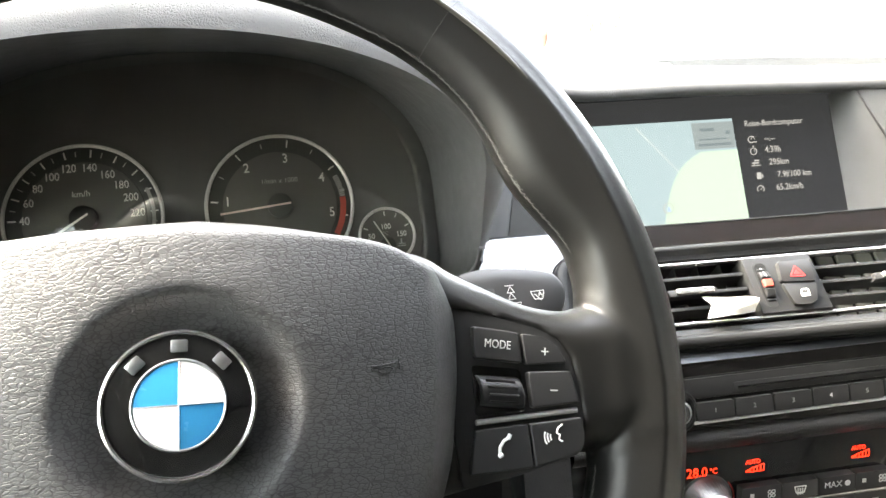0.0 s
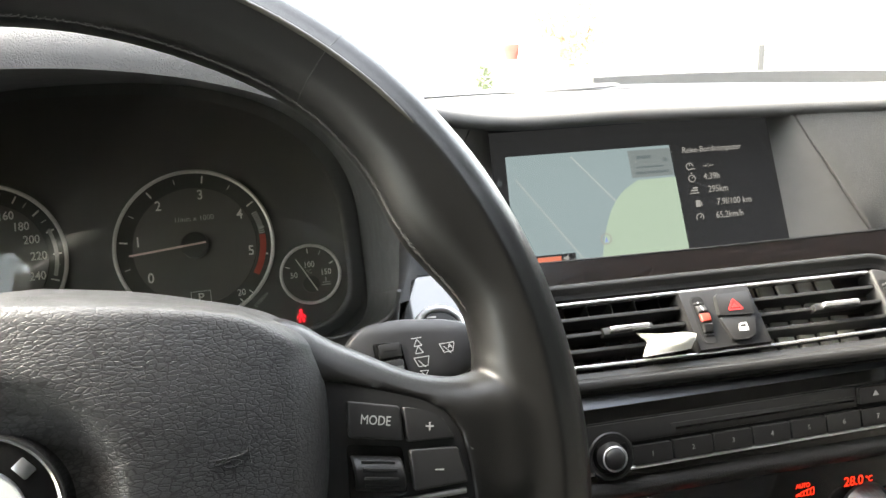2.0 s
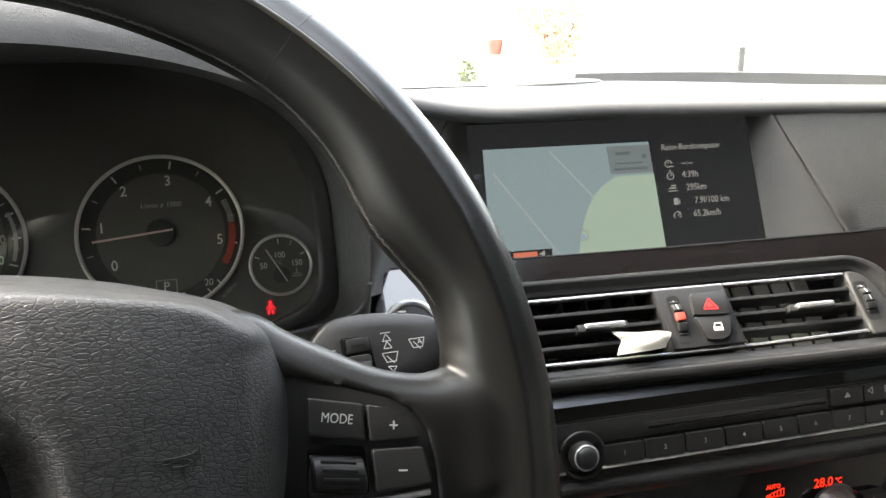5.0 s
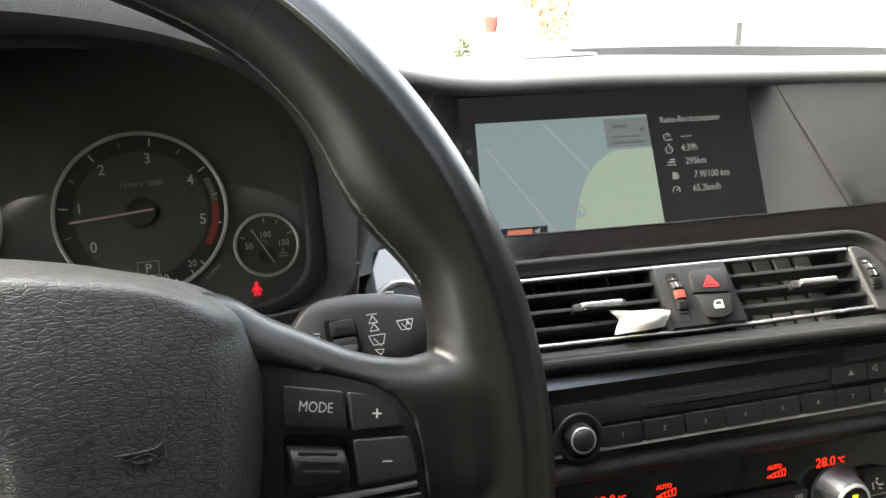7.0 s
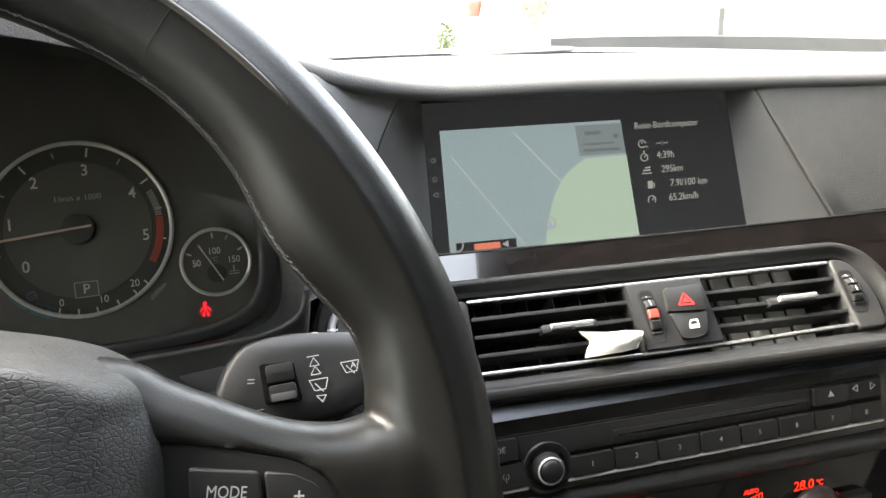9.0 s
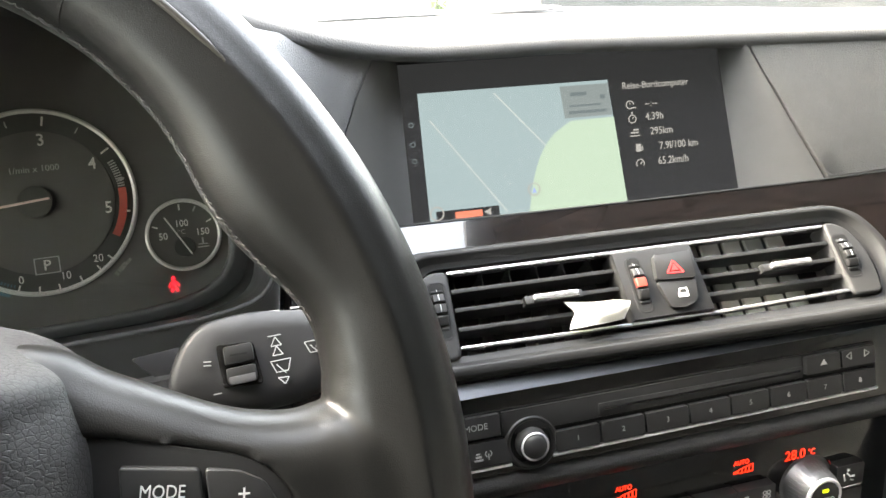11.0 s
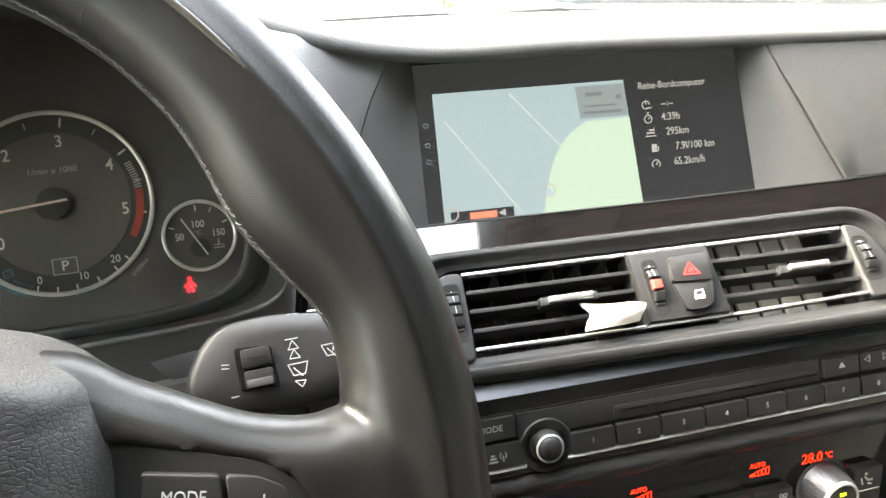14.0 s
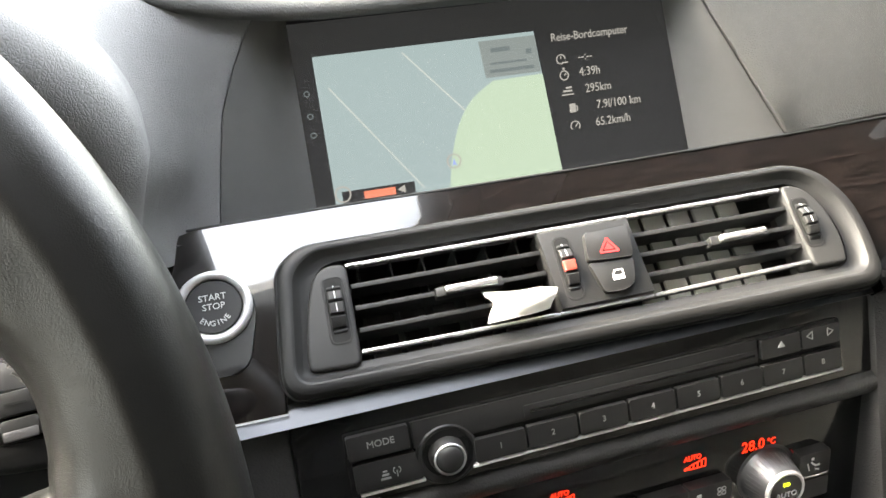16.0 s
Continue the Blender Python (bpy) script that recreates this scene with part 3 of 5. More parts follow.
def hood():
    """The binnacle: from the dial plate out to the lip, over it and back along the top."""
    face = [CLUSTER @ Vector((u, v, -0.002)) for u, v in oval(-0.074, 0.0, 0.188, 0.122, 0.083, 2.4, 8.0, 144)]
    lip = []
    for x, z in oval(HOODX + 0.003, 0.985, 0.187, 0.089, 0.078, 2.1, 9.0, 144):
        lip.append(Vector((x, 0.425 - (z - 0.93) * 0.34, z)))
    mid = Vector((HOODX, 0.42, 0.985))

    def grown(k, dy, rise):
        """The lip pushed outwards: a full round roll above, tighter at the sides; below it falls away instead of running back."""
        out = []
        for p in lip:
            low = min(1.0, max(0.0, (mid.z - p.z) / 0.079)) ** 2
            top = max(0.0, (p.z - mid.z) / 0.089) ** 1.5
            z = p.z + rise * top if p.z > mid.z else mid.z + (p.z - mid.z) * k
            side = 1 + (k - 1) * (1 - 0.84 * min(1.0, max(0.0, (mid.z - 0.01 - p.z) / 0.04)))
            out.append(Vector((mid.x + (p.x - mid.x) * side, p.y + dy * (1 - 0.8 * low), z - low * min(0.05, max(0.0, dy) * 0.9))))
        return out
    rings = [[a * (1 - t) + b * t for a, b in zip(face, lip)] for t in (0, 0.2, 0.5, 0.8, 0.94)]
    rings += [grown(1.0, -0.0010, 0.0)]
    for a in (12, 24, 36, 48, 60, 72, 84):
        rings.append(grown(1 + 0.115 * math.sin(radians(a)) ** 1.3, 0.030 * (1 - math.cos(radians(a))) - 0.001, 0.030 * math.sin(radians(a))))
    rings += [grown(1.118, 0.045, 0.0312), grown(1.122, 0.075, 0.0312), grown(1.125, 0.15, 0.029), grown(1.10, 0.30, 0.012), grown(1.05, 0.46, -0.012)]
    bead = tube([p + Vector((0, -0.0025, 0)) for p in lip[85:132]], 0.0016, 8)
    over = [r[131:] + r[:86] for r in rings]
    under = [r[85:132] for r in rings]
    return loft(over, False), loft(under, False), bead


hood_over, hood_under, ledge_bead = hood()
part("instrument_hood", hood_over, DASH, dashboard, "dark hood over the dials", sharp=60)
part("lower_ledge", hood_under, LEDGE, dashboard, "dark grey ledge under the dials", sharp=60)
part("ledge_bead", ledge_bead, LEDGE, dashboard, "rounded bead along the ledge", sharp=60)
part("end_filler", solid(0.142, 0.172, 0.485, 0.556, 0.80, 0.918, 0.006), SMOOTH, dashboard)
part("knee_panel", solid(-0.38, 0.16, 0.455, 0.56, 0.45, 0.868, 0.02), BLACK, dashboard, "dark panel under the dials")


def face_sheet(rows, thick=0.006):
    """A thick sheet in the screen's frame, from rows of (u, v, n) in millimetres."""
    front = [[SCREEN @ (Vector(p) * MM) for p in r] for r in rows]
    bm = bmesh.new()
    k = len(front[0])
    f = [[bm.verts.new(p) for p in r] for r in front]
    back = SCREEN.to_3x3() @ Vector((0, 0, -thick))
    g = [[bm.verts.new(p + back) for p in r] for r in front]
    for i in range(len(f) - 1):
        for j in range(k - 1):
            bm.faces.new((f[i][j], f[i][j + 1], f[i + 1][j + 1], f[i + 1][j]))
            bm.faces.new((g[i][j], g[i + 1][j], g[i + 1][j + 1], g[i][j + 1]))
    for r in (0, len(f) - 1):
        for j in range(k - 1):
            bm.faces.new((f[r][j], f[r][j + 1], g[r][j + 1], g[r][j]))
    for j in (0, k - 1):
        for i in range(len(f) - 1):
            bm.faces.new((f[i][j], f[i + 1][j], g[i + 1][j], g[i][j]))
    return bm


VS = (-14, 2, 30, 61, 84, 97, 114)
NS = (1, 1, 1, 1, 1, 1, 0.97)
VL = (-14, 2, 30, 61, 84, 98, 116, 121)
NL = (1, 1, 1, 1, 1, 1, 0.95, 0.9)
LB = (-59, -57, -52, -45.4, -35.5, -28, -18, -16)      # where the left pad meets the smooth cheek
RB = (301, 292, 276, 259, 246, 239, 230)
def lean(v):
    """How far the pad's edge follows the hood's rounding towards the top."""
    return max(0.0, (v - 50) / 71) ** 1.6


def left_pad_row(v):
    """One skin with the hood: a soft hollow leads from the hood's flank to the pad."""
    b, k, e = float(np.interp(v, VL, LB)), float(np.interp(v, VL, NL)), lean(v)
    low = [(-91 - 30 * e, 94), (-87 - 26 * e, 70), (-83.5 - 20 * e, 52), (-78.5 - 13 * e, 39), (-73.5 - 6 * e, 31.5), (max(-70, b - 18), 28.5), (b - 10, 27.5)]
    u0, u1 = -79 - 30 * e, b - 9
    high = [(u0 + (u1 - u0) * t, n) for t, n in ((0, 100), (0.13, 84), (0.28, 66), (0.46, 50), (0.65, 39.5), (0.84, 32), (1.0, 28))]
    w = min(1.0, max(0.0, (v - 4) / 34))
    w = w * w * (3 - 2 * w)
    row = [(p[0] + (q[0] - p[0]) * w, p[1] + (q[1] - p[1]) * w) for p, q in zip(low, high)]
    return [(u, v, n * k) for u, n in row + [(b - 2, 26.2), (b - 0.2, 24.3)]]


part("left_pad", face_sheet([left_pad_row(v) for v in sorted(VL + (10, 18, 24, 36, 42, 48, 54, 68, 76, 91, 104, 110))]), DASH, dashboard, "grained pad beside the screen")


def left_cheek_row(v, b, k):
    w = -4 - (b + 0.4)
    return [(b - 6, v, 19 * k), (b + 0.15, v, 20 * k), (b + 0.4, v, 24.5 * k), (b + 0.4 + min(9.6, 0.2 * w), v, 21.5 * k), (-4 - min(14, 0.3 * w), v, 6 * k), (-4 - min(6, 0.125 * w), v, 1.5 * k), (-4, v, 0.5 * k)]


def right_cheek_row(v, b, k):
    u0, u3 = 238 - 0.09 * v, b - 0.8
    w = u3 - u0
    return [(u0, v, 0.5 * k), (u0 + min(6, 0.15 * w), v, 5 * k), (u3 - min(9.2, 0.23 * w), v, 22.5 * k), (u3, v, 24.5 * k), (b - 0.3, v, 20 * k), (b + 6, v, 19 * k)]


part("left_cheek", face_sheet([left_cheek_row(*q) for q in zip(VL, LB, NL)]), SMOOTH, dashboard, "smooth grey surround")
part("right_cheek", face_sheet([right_cheek_row(*q) for q in zip(VS, RB, NS)]), SMOOTH, dashboard, "smooth grey surround")


def pad_rows():
    """The passenger-side pad stands proud, with a rounded edge and an open joint below."""
    rows = []
    for v, b, k in ((3.2, 291.2, -5.5), (3.4, 291.0, -1.5), (5.2, 290.0, 0.0), (30, 276, 0.3), (61, 259, -0.6), (84, 246, -2.0), (97, 239, -2.6), (105, 234.7, -3.2)):
        rise = 0.04 * max(0.0, 1 - v / 60)
        drop = 0.06 * max(0.0, (v - 84) / 30)
        rows.append([(u, v + (rise - drop) * (u - 290), n + k) for u, n in ((b + 0.9, 18.0), (b + 1.0, 24.3), (b + 1.6, 25.6), (b + 3.5, 26.5), (b + 20, 26.8), (420, 26), (620, 10))])
    return rows


part("right_pad", face_sheet(pad_rows()), PADSKIN, dashboard, "grained passenger-side pad")
# A near-black sheet behind the gap stands for the shade in it.
part("joint", face_sheet([[(270, v, 14), (420, v, 13), (620, v, -2)] for v in (-14, 14)], 0.003), PIT, dashboard, "dark sheet for the shade in the joint under the pad")
part("core", solid(0.10, 1.09, 0.56, 1.09, 0.35, 0.925), BODY, dashboard)

# ---- dash speaker ----
speaker = thing("dash_speaker", pose(0.487, 0.92, 1.0325), "low round dark speaker cover on the dashboard top", "speaker")
part("cover", lathe([(0.078, 0.0), (0.078, 0.002), (0.074, 0.004), (0.05, 0.005), (0.001, 0.0055)], k=40), SMOOTH, speaker)

# ---- infotainment screen ----
display = thing("infotainment_screen", SCREEN, "wide dashboard screen showing a navigation map and trip data", "screen")
part("panel", plate(mm([(-6, -12), (242, -12), (232, 108), (-6, 108)]), -0.006, 0.0), LCD, display)
part("map_area", plate(mm([(7.5, -8), (151, -8), (142.6, 88.4), (7.5, 88.4)]), 0.0001, 0.0006), LCDMAP, display, "pale blue-grey map")
green = smooth_curve([(76, -8), (78, 4), (82, 22), (89, 40), (99, 53), (113, 62)])
part("map_land", plate([(p.x * MM, p.y * MM) for p in (Vector((q[0], q[1])) for q in green)] + mm([(145, 62.5), (151, -8)]), 0.0007, 0.0010), LCDGREEN, display, "pale green map area")
part("map_box", plate(mm([(109, 64), (144.2, 64), (142.8, 86), (107, 86)]), 0.0007, 0.0010), LCDBOX, display)
for q, w in (((113, 72, 136, 72), 1.3), ((112, 67.5, 140, 67.5), 2.0), ((114, 80, 126, 80), 2.6), ((136, 77, 139.5, 77), 3.0)):
    part("caption_bar", bar((q[0] * MM, q[1] * MM), (q[2] * MM, q[3] * MM), w * MM, 0.0013), LCDDIM, display)
part("map_road", bar((0.014, 0.070), (0.062, 0.004), 0.0008, 0.0009), LCDLINE, display)
part("map_road", bar((0.060, 0.085), (0.094, 0.046), 0.0008, 0.0009), LCDLINE, display)
part("position_ring", arc_band(0.082, 0.0175, 0.0036, 0.0046, 0, 360, 0.0016, 24), LCDTEXT, display)
part("position_arrow", plate(mm([(82, 19), (80.6, 14.5), (82, 15.5), (83.6, 14.5)]), 0.0012, 0.0018), LCDBLUE, display)
part("scale_box", plate(mm([(12, 2), (56, 2), (56, 9), (12, 9)]), 0.0007, 0.0011), LCD, display)
part("scale_bar", plate(mm([(25, 3), (44, 3), (44, 7.5), (25, 7.5)]), 0.0012, 0.0015), LCDRED, display)
part("scale_mark", plate(mm([(45, 5.5), (50, 8), (50, 3)]), 0.0012, 0.0015), LCDTEXT, display)
part("compass", arc_band(0.0125, 0.0075, 0.0040, 0.0050, 0, 360, 0.0016, 20), LCDTEXT, display)
part("splitter_knob", lathe(mm([(4, 0.1), (4, 0.8), (0.1, 0.9)]), 0.148, 0.040, 20), LCD, display)
text("heading", "Reise-Bordcomputer", 0.0070, 0.1785, 0.083, 0.0006, LCDTEXT, display, 0, 0.86)
for v, body, u in ((70, "--:--", 174), (60.5, "4:39h", 176), (50, "295km", 180.5), (39.2, "7.9l/100 km", 193), (28.6, "65.2km/h", 188)):
    text("reading", body, 0.0076, u * MM, v * MM, 0.0006, LCDTEXT, display, 0, 0.84)


def trip_icons():
    """Five small line drawings beside the readings."""
    def put(name, bms):
        part(name, joined(bms), LCDTEXT, display)
    z = 0.0008
    put("arrival_icon", [arc_band(0.158, 0.0697, 0.0024, 0.0031, 0, 300, z, 14), bar((0.158, 0.0697), (0.158, 0.0716), 0.0006, z), bar((0.1585, 0.0675), (0.1625, 0.0675), 0.0008, z)])
    put("timer_icon", [arc_band(0.159, 0.0597, 0.0024, 0.0031, 0, 360, z, 16), bar((0.159, 0.0632), (0.159, 0.0645), 0.0012, z), bar((0.159, 0.0597), (0.1602, 0.061), 0.0006, z)])
    put("distance_icon", [bar((0.156, 0.0478), (0.164, 0.0478), 0.0008, z), bar((0.157, 0.050), (0.163, 0.050), 0.0012, z), bar((0.159, 0.052), (0.163, 0.052), 0.0012, z)])
    put("fuel_icon", [plate(mm([(160, 36.5), (164, 36.5), (164, 42), (160, 42)]), z - 0.0003, z), bar((0.1650, 0.037), (0.1650, 0.0405), 0.0007, z)])
    put("speed_icon", [arc_band(0.1624, 0.028, 0.0026, 0.0033, -40, 220, z, 14), bar((0.1624, 0.0275), (0.164, 0.0295), 0.0007, z)])


trip_icons()
for v in (44, 55, 68):
    part("side_mark", arc_band(0.0012, v * MM, 0.0012, 0.0018, 0, 360, 0.0004, 12), LCDDIM, display)


# ---- instrument cluster ----
cluster = thing("instrument_cluster", CLUSTER, "black instrument cluster with chrome-ringed round dials", "dial cluster")
part("dial_plate", plate(oval(-0.074, 0.0, 0.1895, 0.1235, 0.0845, 2.4, 8.0), -0.016, -0.004), DIALPLATE, cluster)


def polar(c, r, a):
    return (c[0] + r * math.cos(radians(a)), c[1] + r * math.sin(radians(a)))


def big_dial(name, c, ticks, minor, label):
    d = part(name, lathe([(0.0535, -0.004), (0.0530, -0.0025), (0.0425, -0.0035), (0.0420, -0.003)], c[0], c[1], 64, False), DIAL, cluster, label)
    part("bezel_ring", ring(c[0], c[1], -0.001, 0.0540, 0.0014, 96), SILVER, d, "polished chrome ring")
    part("inner_disc", lathe([(0.0425, -0.004), (0.0422, -0.0028), (0.0002, -0.0028)], c[0], c[1], 64), DIALIN, d)
    for a in ticks:
        part("tick", bar(polar(c, 0.0455, a), polar(c, 0.0510, a), 0.0011, -0.0015), PRINT, d)
    for a in minor:
        part("tick", bar(polar(c, 0.0462, a), polar(c, 0.0500, a), 0.0007, -0.0015), GREYPRINT, d)
    part("hub", lathe([(0.0095, -0.0028), (0.0092, 0.0028), (0.0075, 0.0038), (0.0002, 0.0040)], c[0], c[1], 32), DIAL, d)
    return d


TACH, SPEEDO, TEMP = (-0.004, -0.002), (-0.1425, 0.0005), (0.074, -0.032)
# rev counter: 0 to 5 from lower left over the top to lower right
rev_angles = {i: 218 - 46.2 * i for i in range(6)}
tach = big_dial("rev_counter", TACH, [rev_angles[i] for i in range(1, 6)], [rev_angles[i] - 23 for i in range(5)], "rev counter marked in thousands with a red zone")
for body, (u, v) in (("0", (-35.7, -22.2)), ("1", (-42.2, 4.2)), ("2", (-26.6, 28.6)), ("3", (2.6, 34.2)), ("4", (28.6, 17.4)), ("5", (34.0, -10.0))):
    text("numeral", body, 0.0100, u * MM, v * MM, -0.0016, PRINT, tach, 0, 0.9, 0.0001)
text("caption", "1/min x 1000", 0.0052, -0.0032, 0.0175, -0.0016, GREYPRINT, tach)
for i in range(11):
    part("warning_mark", arc_band(*TACH, 0.0450, 0.0490, 25 - 1.9 * i, 24 - 1.9 * i, -0.0014, 2), GREYPRINT, tach)
part("red_arc", arc_band(*TACH, 0.0448, 0.0492, 4, -32, -0.0014), DIALRED, tach, "red zone band")
part("needle", bar((-0.0475, -0.0055), (0.004, -0.0010), 0.0013, 0.0046, 0.0012), NEEDLE, tach, "thin pale pink needle")
part("gear_box", joined([bar((-0.0102, -0.0442), (0.0030, -0.0442), 0.0006, -0.0014), bar((-0.0102, -0.0350), (0.0030, -0.0350), 0.0006, -0.0014), bar((-0.0102, -0.0445), (-0.0102, -0.0347), 0.0006, -0.0014), bar((0.0030, -0.0445), (0.0030, -0.0347), 0.0006, -0.0014)]), GREYPRINT, tach)
text("gear_letter", "P", 0.0085, -0.0036, -0.0396, -0.0016, PRINT, tach, 0, 1, 0.0001)
for body, (u, v) in (("0", (-18.3, -46.3)), ("10", (5.5, -47.0)), ("20", (24.2, -39.4))):
    text("numeral", body, 0.0066, u * MM, v * MM, -0.0016, PRINT, tach, 0, 0.9)
for a in (252, 264, 276, 290, 303, 313):
    part("tick", bar(polar(TACH, 0.0495, a), polar(TACH, 0.0528, a), 0.0009, -0.0012), PRINT, tach)
text("caption", "l/100km", 0.0040, 0.0372, -0.0462, -0.0030, GREYPRINT, cluster, 44)
for a0, a1 in ((220.5, 233), (234.5, 247.5)):
    part("caption_bar", arc_band(*TACH, 0.0558, 0.0576, a0, a1, -0.0032), BLUEPRINT, cluster, "faint blue-grey lettering")
part("battery_icon", joined([bar((p[0] * MM, p[1] * MM), (q[0] * MM, q[1] * MM), 0.0006, -0.0014) for p, q in (((-37.0, -38.6), (-32.4, -37.4)), ((-32.4, -37.4), (-31.4, -41.0)), ((-31.4, -41.0), (-36.0, -42.2)), ((-36.0, -42.2), (-37.0, -38.6)), ((-36.0, -37.6), (-35.2, -37.4)), ((-34.0, -37.1), (-33.2, -36.9)), ((-35.6, -40.4), (-34.2, -40.0)), ((-33.6, -39.8), (-32.4, -39.5)))]), BLUEPRINT, tach, "faint blue battery sign")
for a in range(237, 251, 2):
    part("tick", bar(polar(TACH, 0.0497, a), polar(TACH, 0.0515, a), 0.0005, -0.0013), BLUEPRINT, tach)
# speedometer
sp = {40: (-182.2, 2.4), 60: (-178.9, 14.8), 80: (-172.3, 24.9), 100: (-162.5, 32.7), 120: (-150.9, 38.0), 140: (-136.8, 37.7), 160: (-124.9, 31.8), 180: (-115.8, 23.5), 200: (-109.8, 13.8), 220: (-106.0, 2.1), 240: (-107.6, -11.6)}
ang = {k: math.degrees(math.atan2(v - 0.5, u + 142.5)) for k, (u, v) in sp.items()}
speedo = big_dial("speedometer", SPEEDO, [ang[k] for k in sp], [ang[k] - 9 for k in sp if k < 240], "speedometer marked to two hundred and forty")
for k, (u, v) in sp.items():
    text("numeral", str(k), 0.0082, (u + 0) * MM, v * MM, -0.0016, PRINT, speedo, 0, 0.86, 0.0001)
text("caption", "km/h", 0.0062, -0.1436, 0.0190, -0.0016, PRINT, speedo)
part("needle", bar((-0.1425 - 0.044, -0.026), (-0.1425 + 0.004, 0.0032), 0.0014, 0.0046, 0.0012), PRINT, speedo, "thin white needle")
part("cruise_arc", arc_band(*SPEEDO, 0.0465, 0.0490, 24, -16, -0.0014), GREYPRINT, speedo)
# temperature gauge
temp = part("temperature_gauge", lathe([(0.0210, -0.004), (0.0205, -0.0028), (0.0002, -0.0030)], *TEMP, 48), DIALIN, cluster, "small coolant temperature gauge")
part("bezel_ring", ring(*TEMP, -0.001, 0.0212, 0.0012, 64), SILVER, temp, "polished chrome ring")
for body, (u, v) in (("50", (62.0, -31.8)), ("100", (73.6, -25.0)), ("150", (85.2, -31.6))):
    text("numeral", body, 0.0060, u * MM, v * MM, -0.0018, PRINT, temp, 0, 0.9, 0.00008)
text("caption", "\u00b0C", 0.0040, 0.0730, -0.0302, -0.0018, GREYPRINT, temp)
for a, mat in ((158, PRINT), (92, PRINT), (62, GREYPRINT), (24, PRINT)):
    part("tick", bar(polar(TEMP, 0.0155, a), polar(TEMP, 0.0190, a), 0.0009, -0.0016), mat, temp)
part("hub", lathe([(0.0062, -0.003), (0.0060, 0.001), (0.0002, 0.0016)], 0.0738, -0.0396, 24), DIAL, temp)
part("needle", bar((0.0645, -0.0205), (0.0776, -0.0446), 0.0009, 0.0022, 0.001), PRINT, temp, "thin white needle")
part("coolant_icon", joined([bar((0.0812, -0.0408), (0.0880, -0.0408), 0.0008, -0.0016), bar((0.0818, -0.0390), (0.0876, -0.0392), 0.0006, -0.0016), bar((0.0846, -0.0392), (0.0846, -0.0352), 0.0010, -0.0016)]), GREYPRINT, temp)


def belt_lamp():
    """The lit red seat-belt warning light."""
    figure = [[(62.9, -59.5), (65.1, -59.5), (64.9, -62.6), (63.1, -62.6)], [(62.5, -59.8), (62.5, -61.0), (61.0, -63.2), (60.3, -62.6)], [(65.5, -59.8), (67.7, -62.6), (67.0, -63.2), (65.5, -61.0)],
              [(62.6, -63.2), (63.6, -63.2), (63.2, -66.0), (61.4, -66.0)], [(64.4, -63.2), (65.4, -63.2), (66.6, -66.0), (64.8, -66.0)]]
    b = [lathe([(0.0012, -0.0040), (0.0012, -0.0034), (0.0001, -0.0032)], 0.0640, -0.0577, 14)] + [plate(mm(f), -0.0040, -0.0034) for f in figure]
    part("seat_belt_lamp", joined(b), BELTLED, cluster, "lit red warning lamp")


belt_lamp()
lens = part("lens", plate(oval(-0.074, 0.0, 0.176, 0.110, 0.076, 2.4, 6.0), 0.0070, 0.0078), LENSGLASS, cluster, "clear lens over the dials")
lens.visible_shadow = False


def lens_rim():
    """The low rim under the lens, running out at both ends."""
    rows = []
    for a, b, c, n in ((0.1745, 0.109, 0.0745, 0.0050), (0.1750, 0.1095, 0.0750, 0.0082), (0.1765, 0.111, 0.0765, 0.0092), (0.1785, 0.113, 0.0785, 0.0086), (0.186, 0.1205, 0.0825, 0.0020)):
        o = oval(-0.074, 0.0, a, b, c, 2.4, 6.0)
        o = o[31:] + o[:6]
        rows.append([(u, v, -0.003 + (n + 0.003) * min(1, i / 9, (len(o) - 1 - i) / 9)) for i, (u, v) in enumerate(o)])
    return loft(rows, False)


part("bezel", lens_rim(), DIALPLATE, cluster, "dark rim round the lens", sharp=60)

# ---- wooden trim ----
fascia = thing("trim_panel", VENTS, "glossy dark brown wood trim strip across the dashboard", "trim")
part("upper_strip", plate(mm([(-84, 80.2), (-90, 76.5), (-93.5, 68), (-98.5, 40), (-100, -24), (-41, -24), (-39.5, 36), (-35, 50), (-24, 60), (266, 60), (284, 52), (297, 32), (299, 8), (296, -24), (520, -24), (560, 84), (353, 83.6), (281, 82), (132, 81.2), (60, 81.4), (-6, 81.8), (-60, 81.6), (-78, 81.2)]), -0.010, 0.0, 0.0015, 2), WOOD, fascia)
part("top_edge", tube([(u * MM, v * MM, 0.0) for u, v in ((-79, 82.0), (-60, 82.4), (-6, 82.7), (60, 82.2), (132, 82.0), (281, 82.8), (353, 84.4), (556, 84.8))], 0.0008, 6), FRAME, fascia, "thin grey edge strip")
part("chrome_edge", bar((-0.099, -0.0235), (-0.041, -0.0235), 0.001, 0.0012), SATIN, fascia)

# ---- start button ----
starter = thing("start_button", VENTS @ Matrix.Translation((-0.0693, 0.0368, 0.0)), "round black engine start button in a silver ring", "button")
part("pocket", plate(soft_poly(mm([(-20, 10), (19.8, 6), (19.6, -9), (14, -31), (8, -36), (-22, -36)]), 0.005), -0.004, 0.0022, 0.001), KEY, starter)
part("ring", lathe([(0.0192, 0.0), (0.0192, 0.0036), (0.0187, 0.0048), (0.0178, 0.0055), (0.0166, 0.0056), (0.0154, 0.0051), (0.0146, 0.0038), (0.0144, 0.001)], k=72, cap=False), BRIGHT, starter, "satin silver ring")
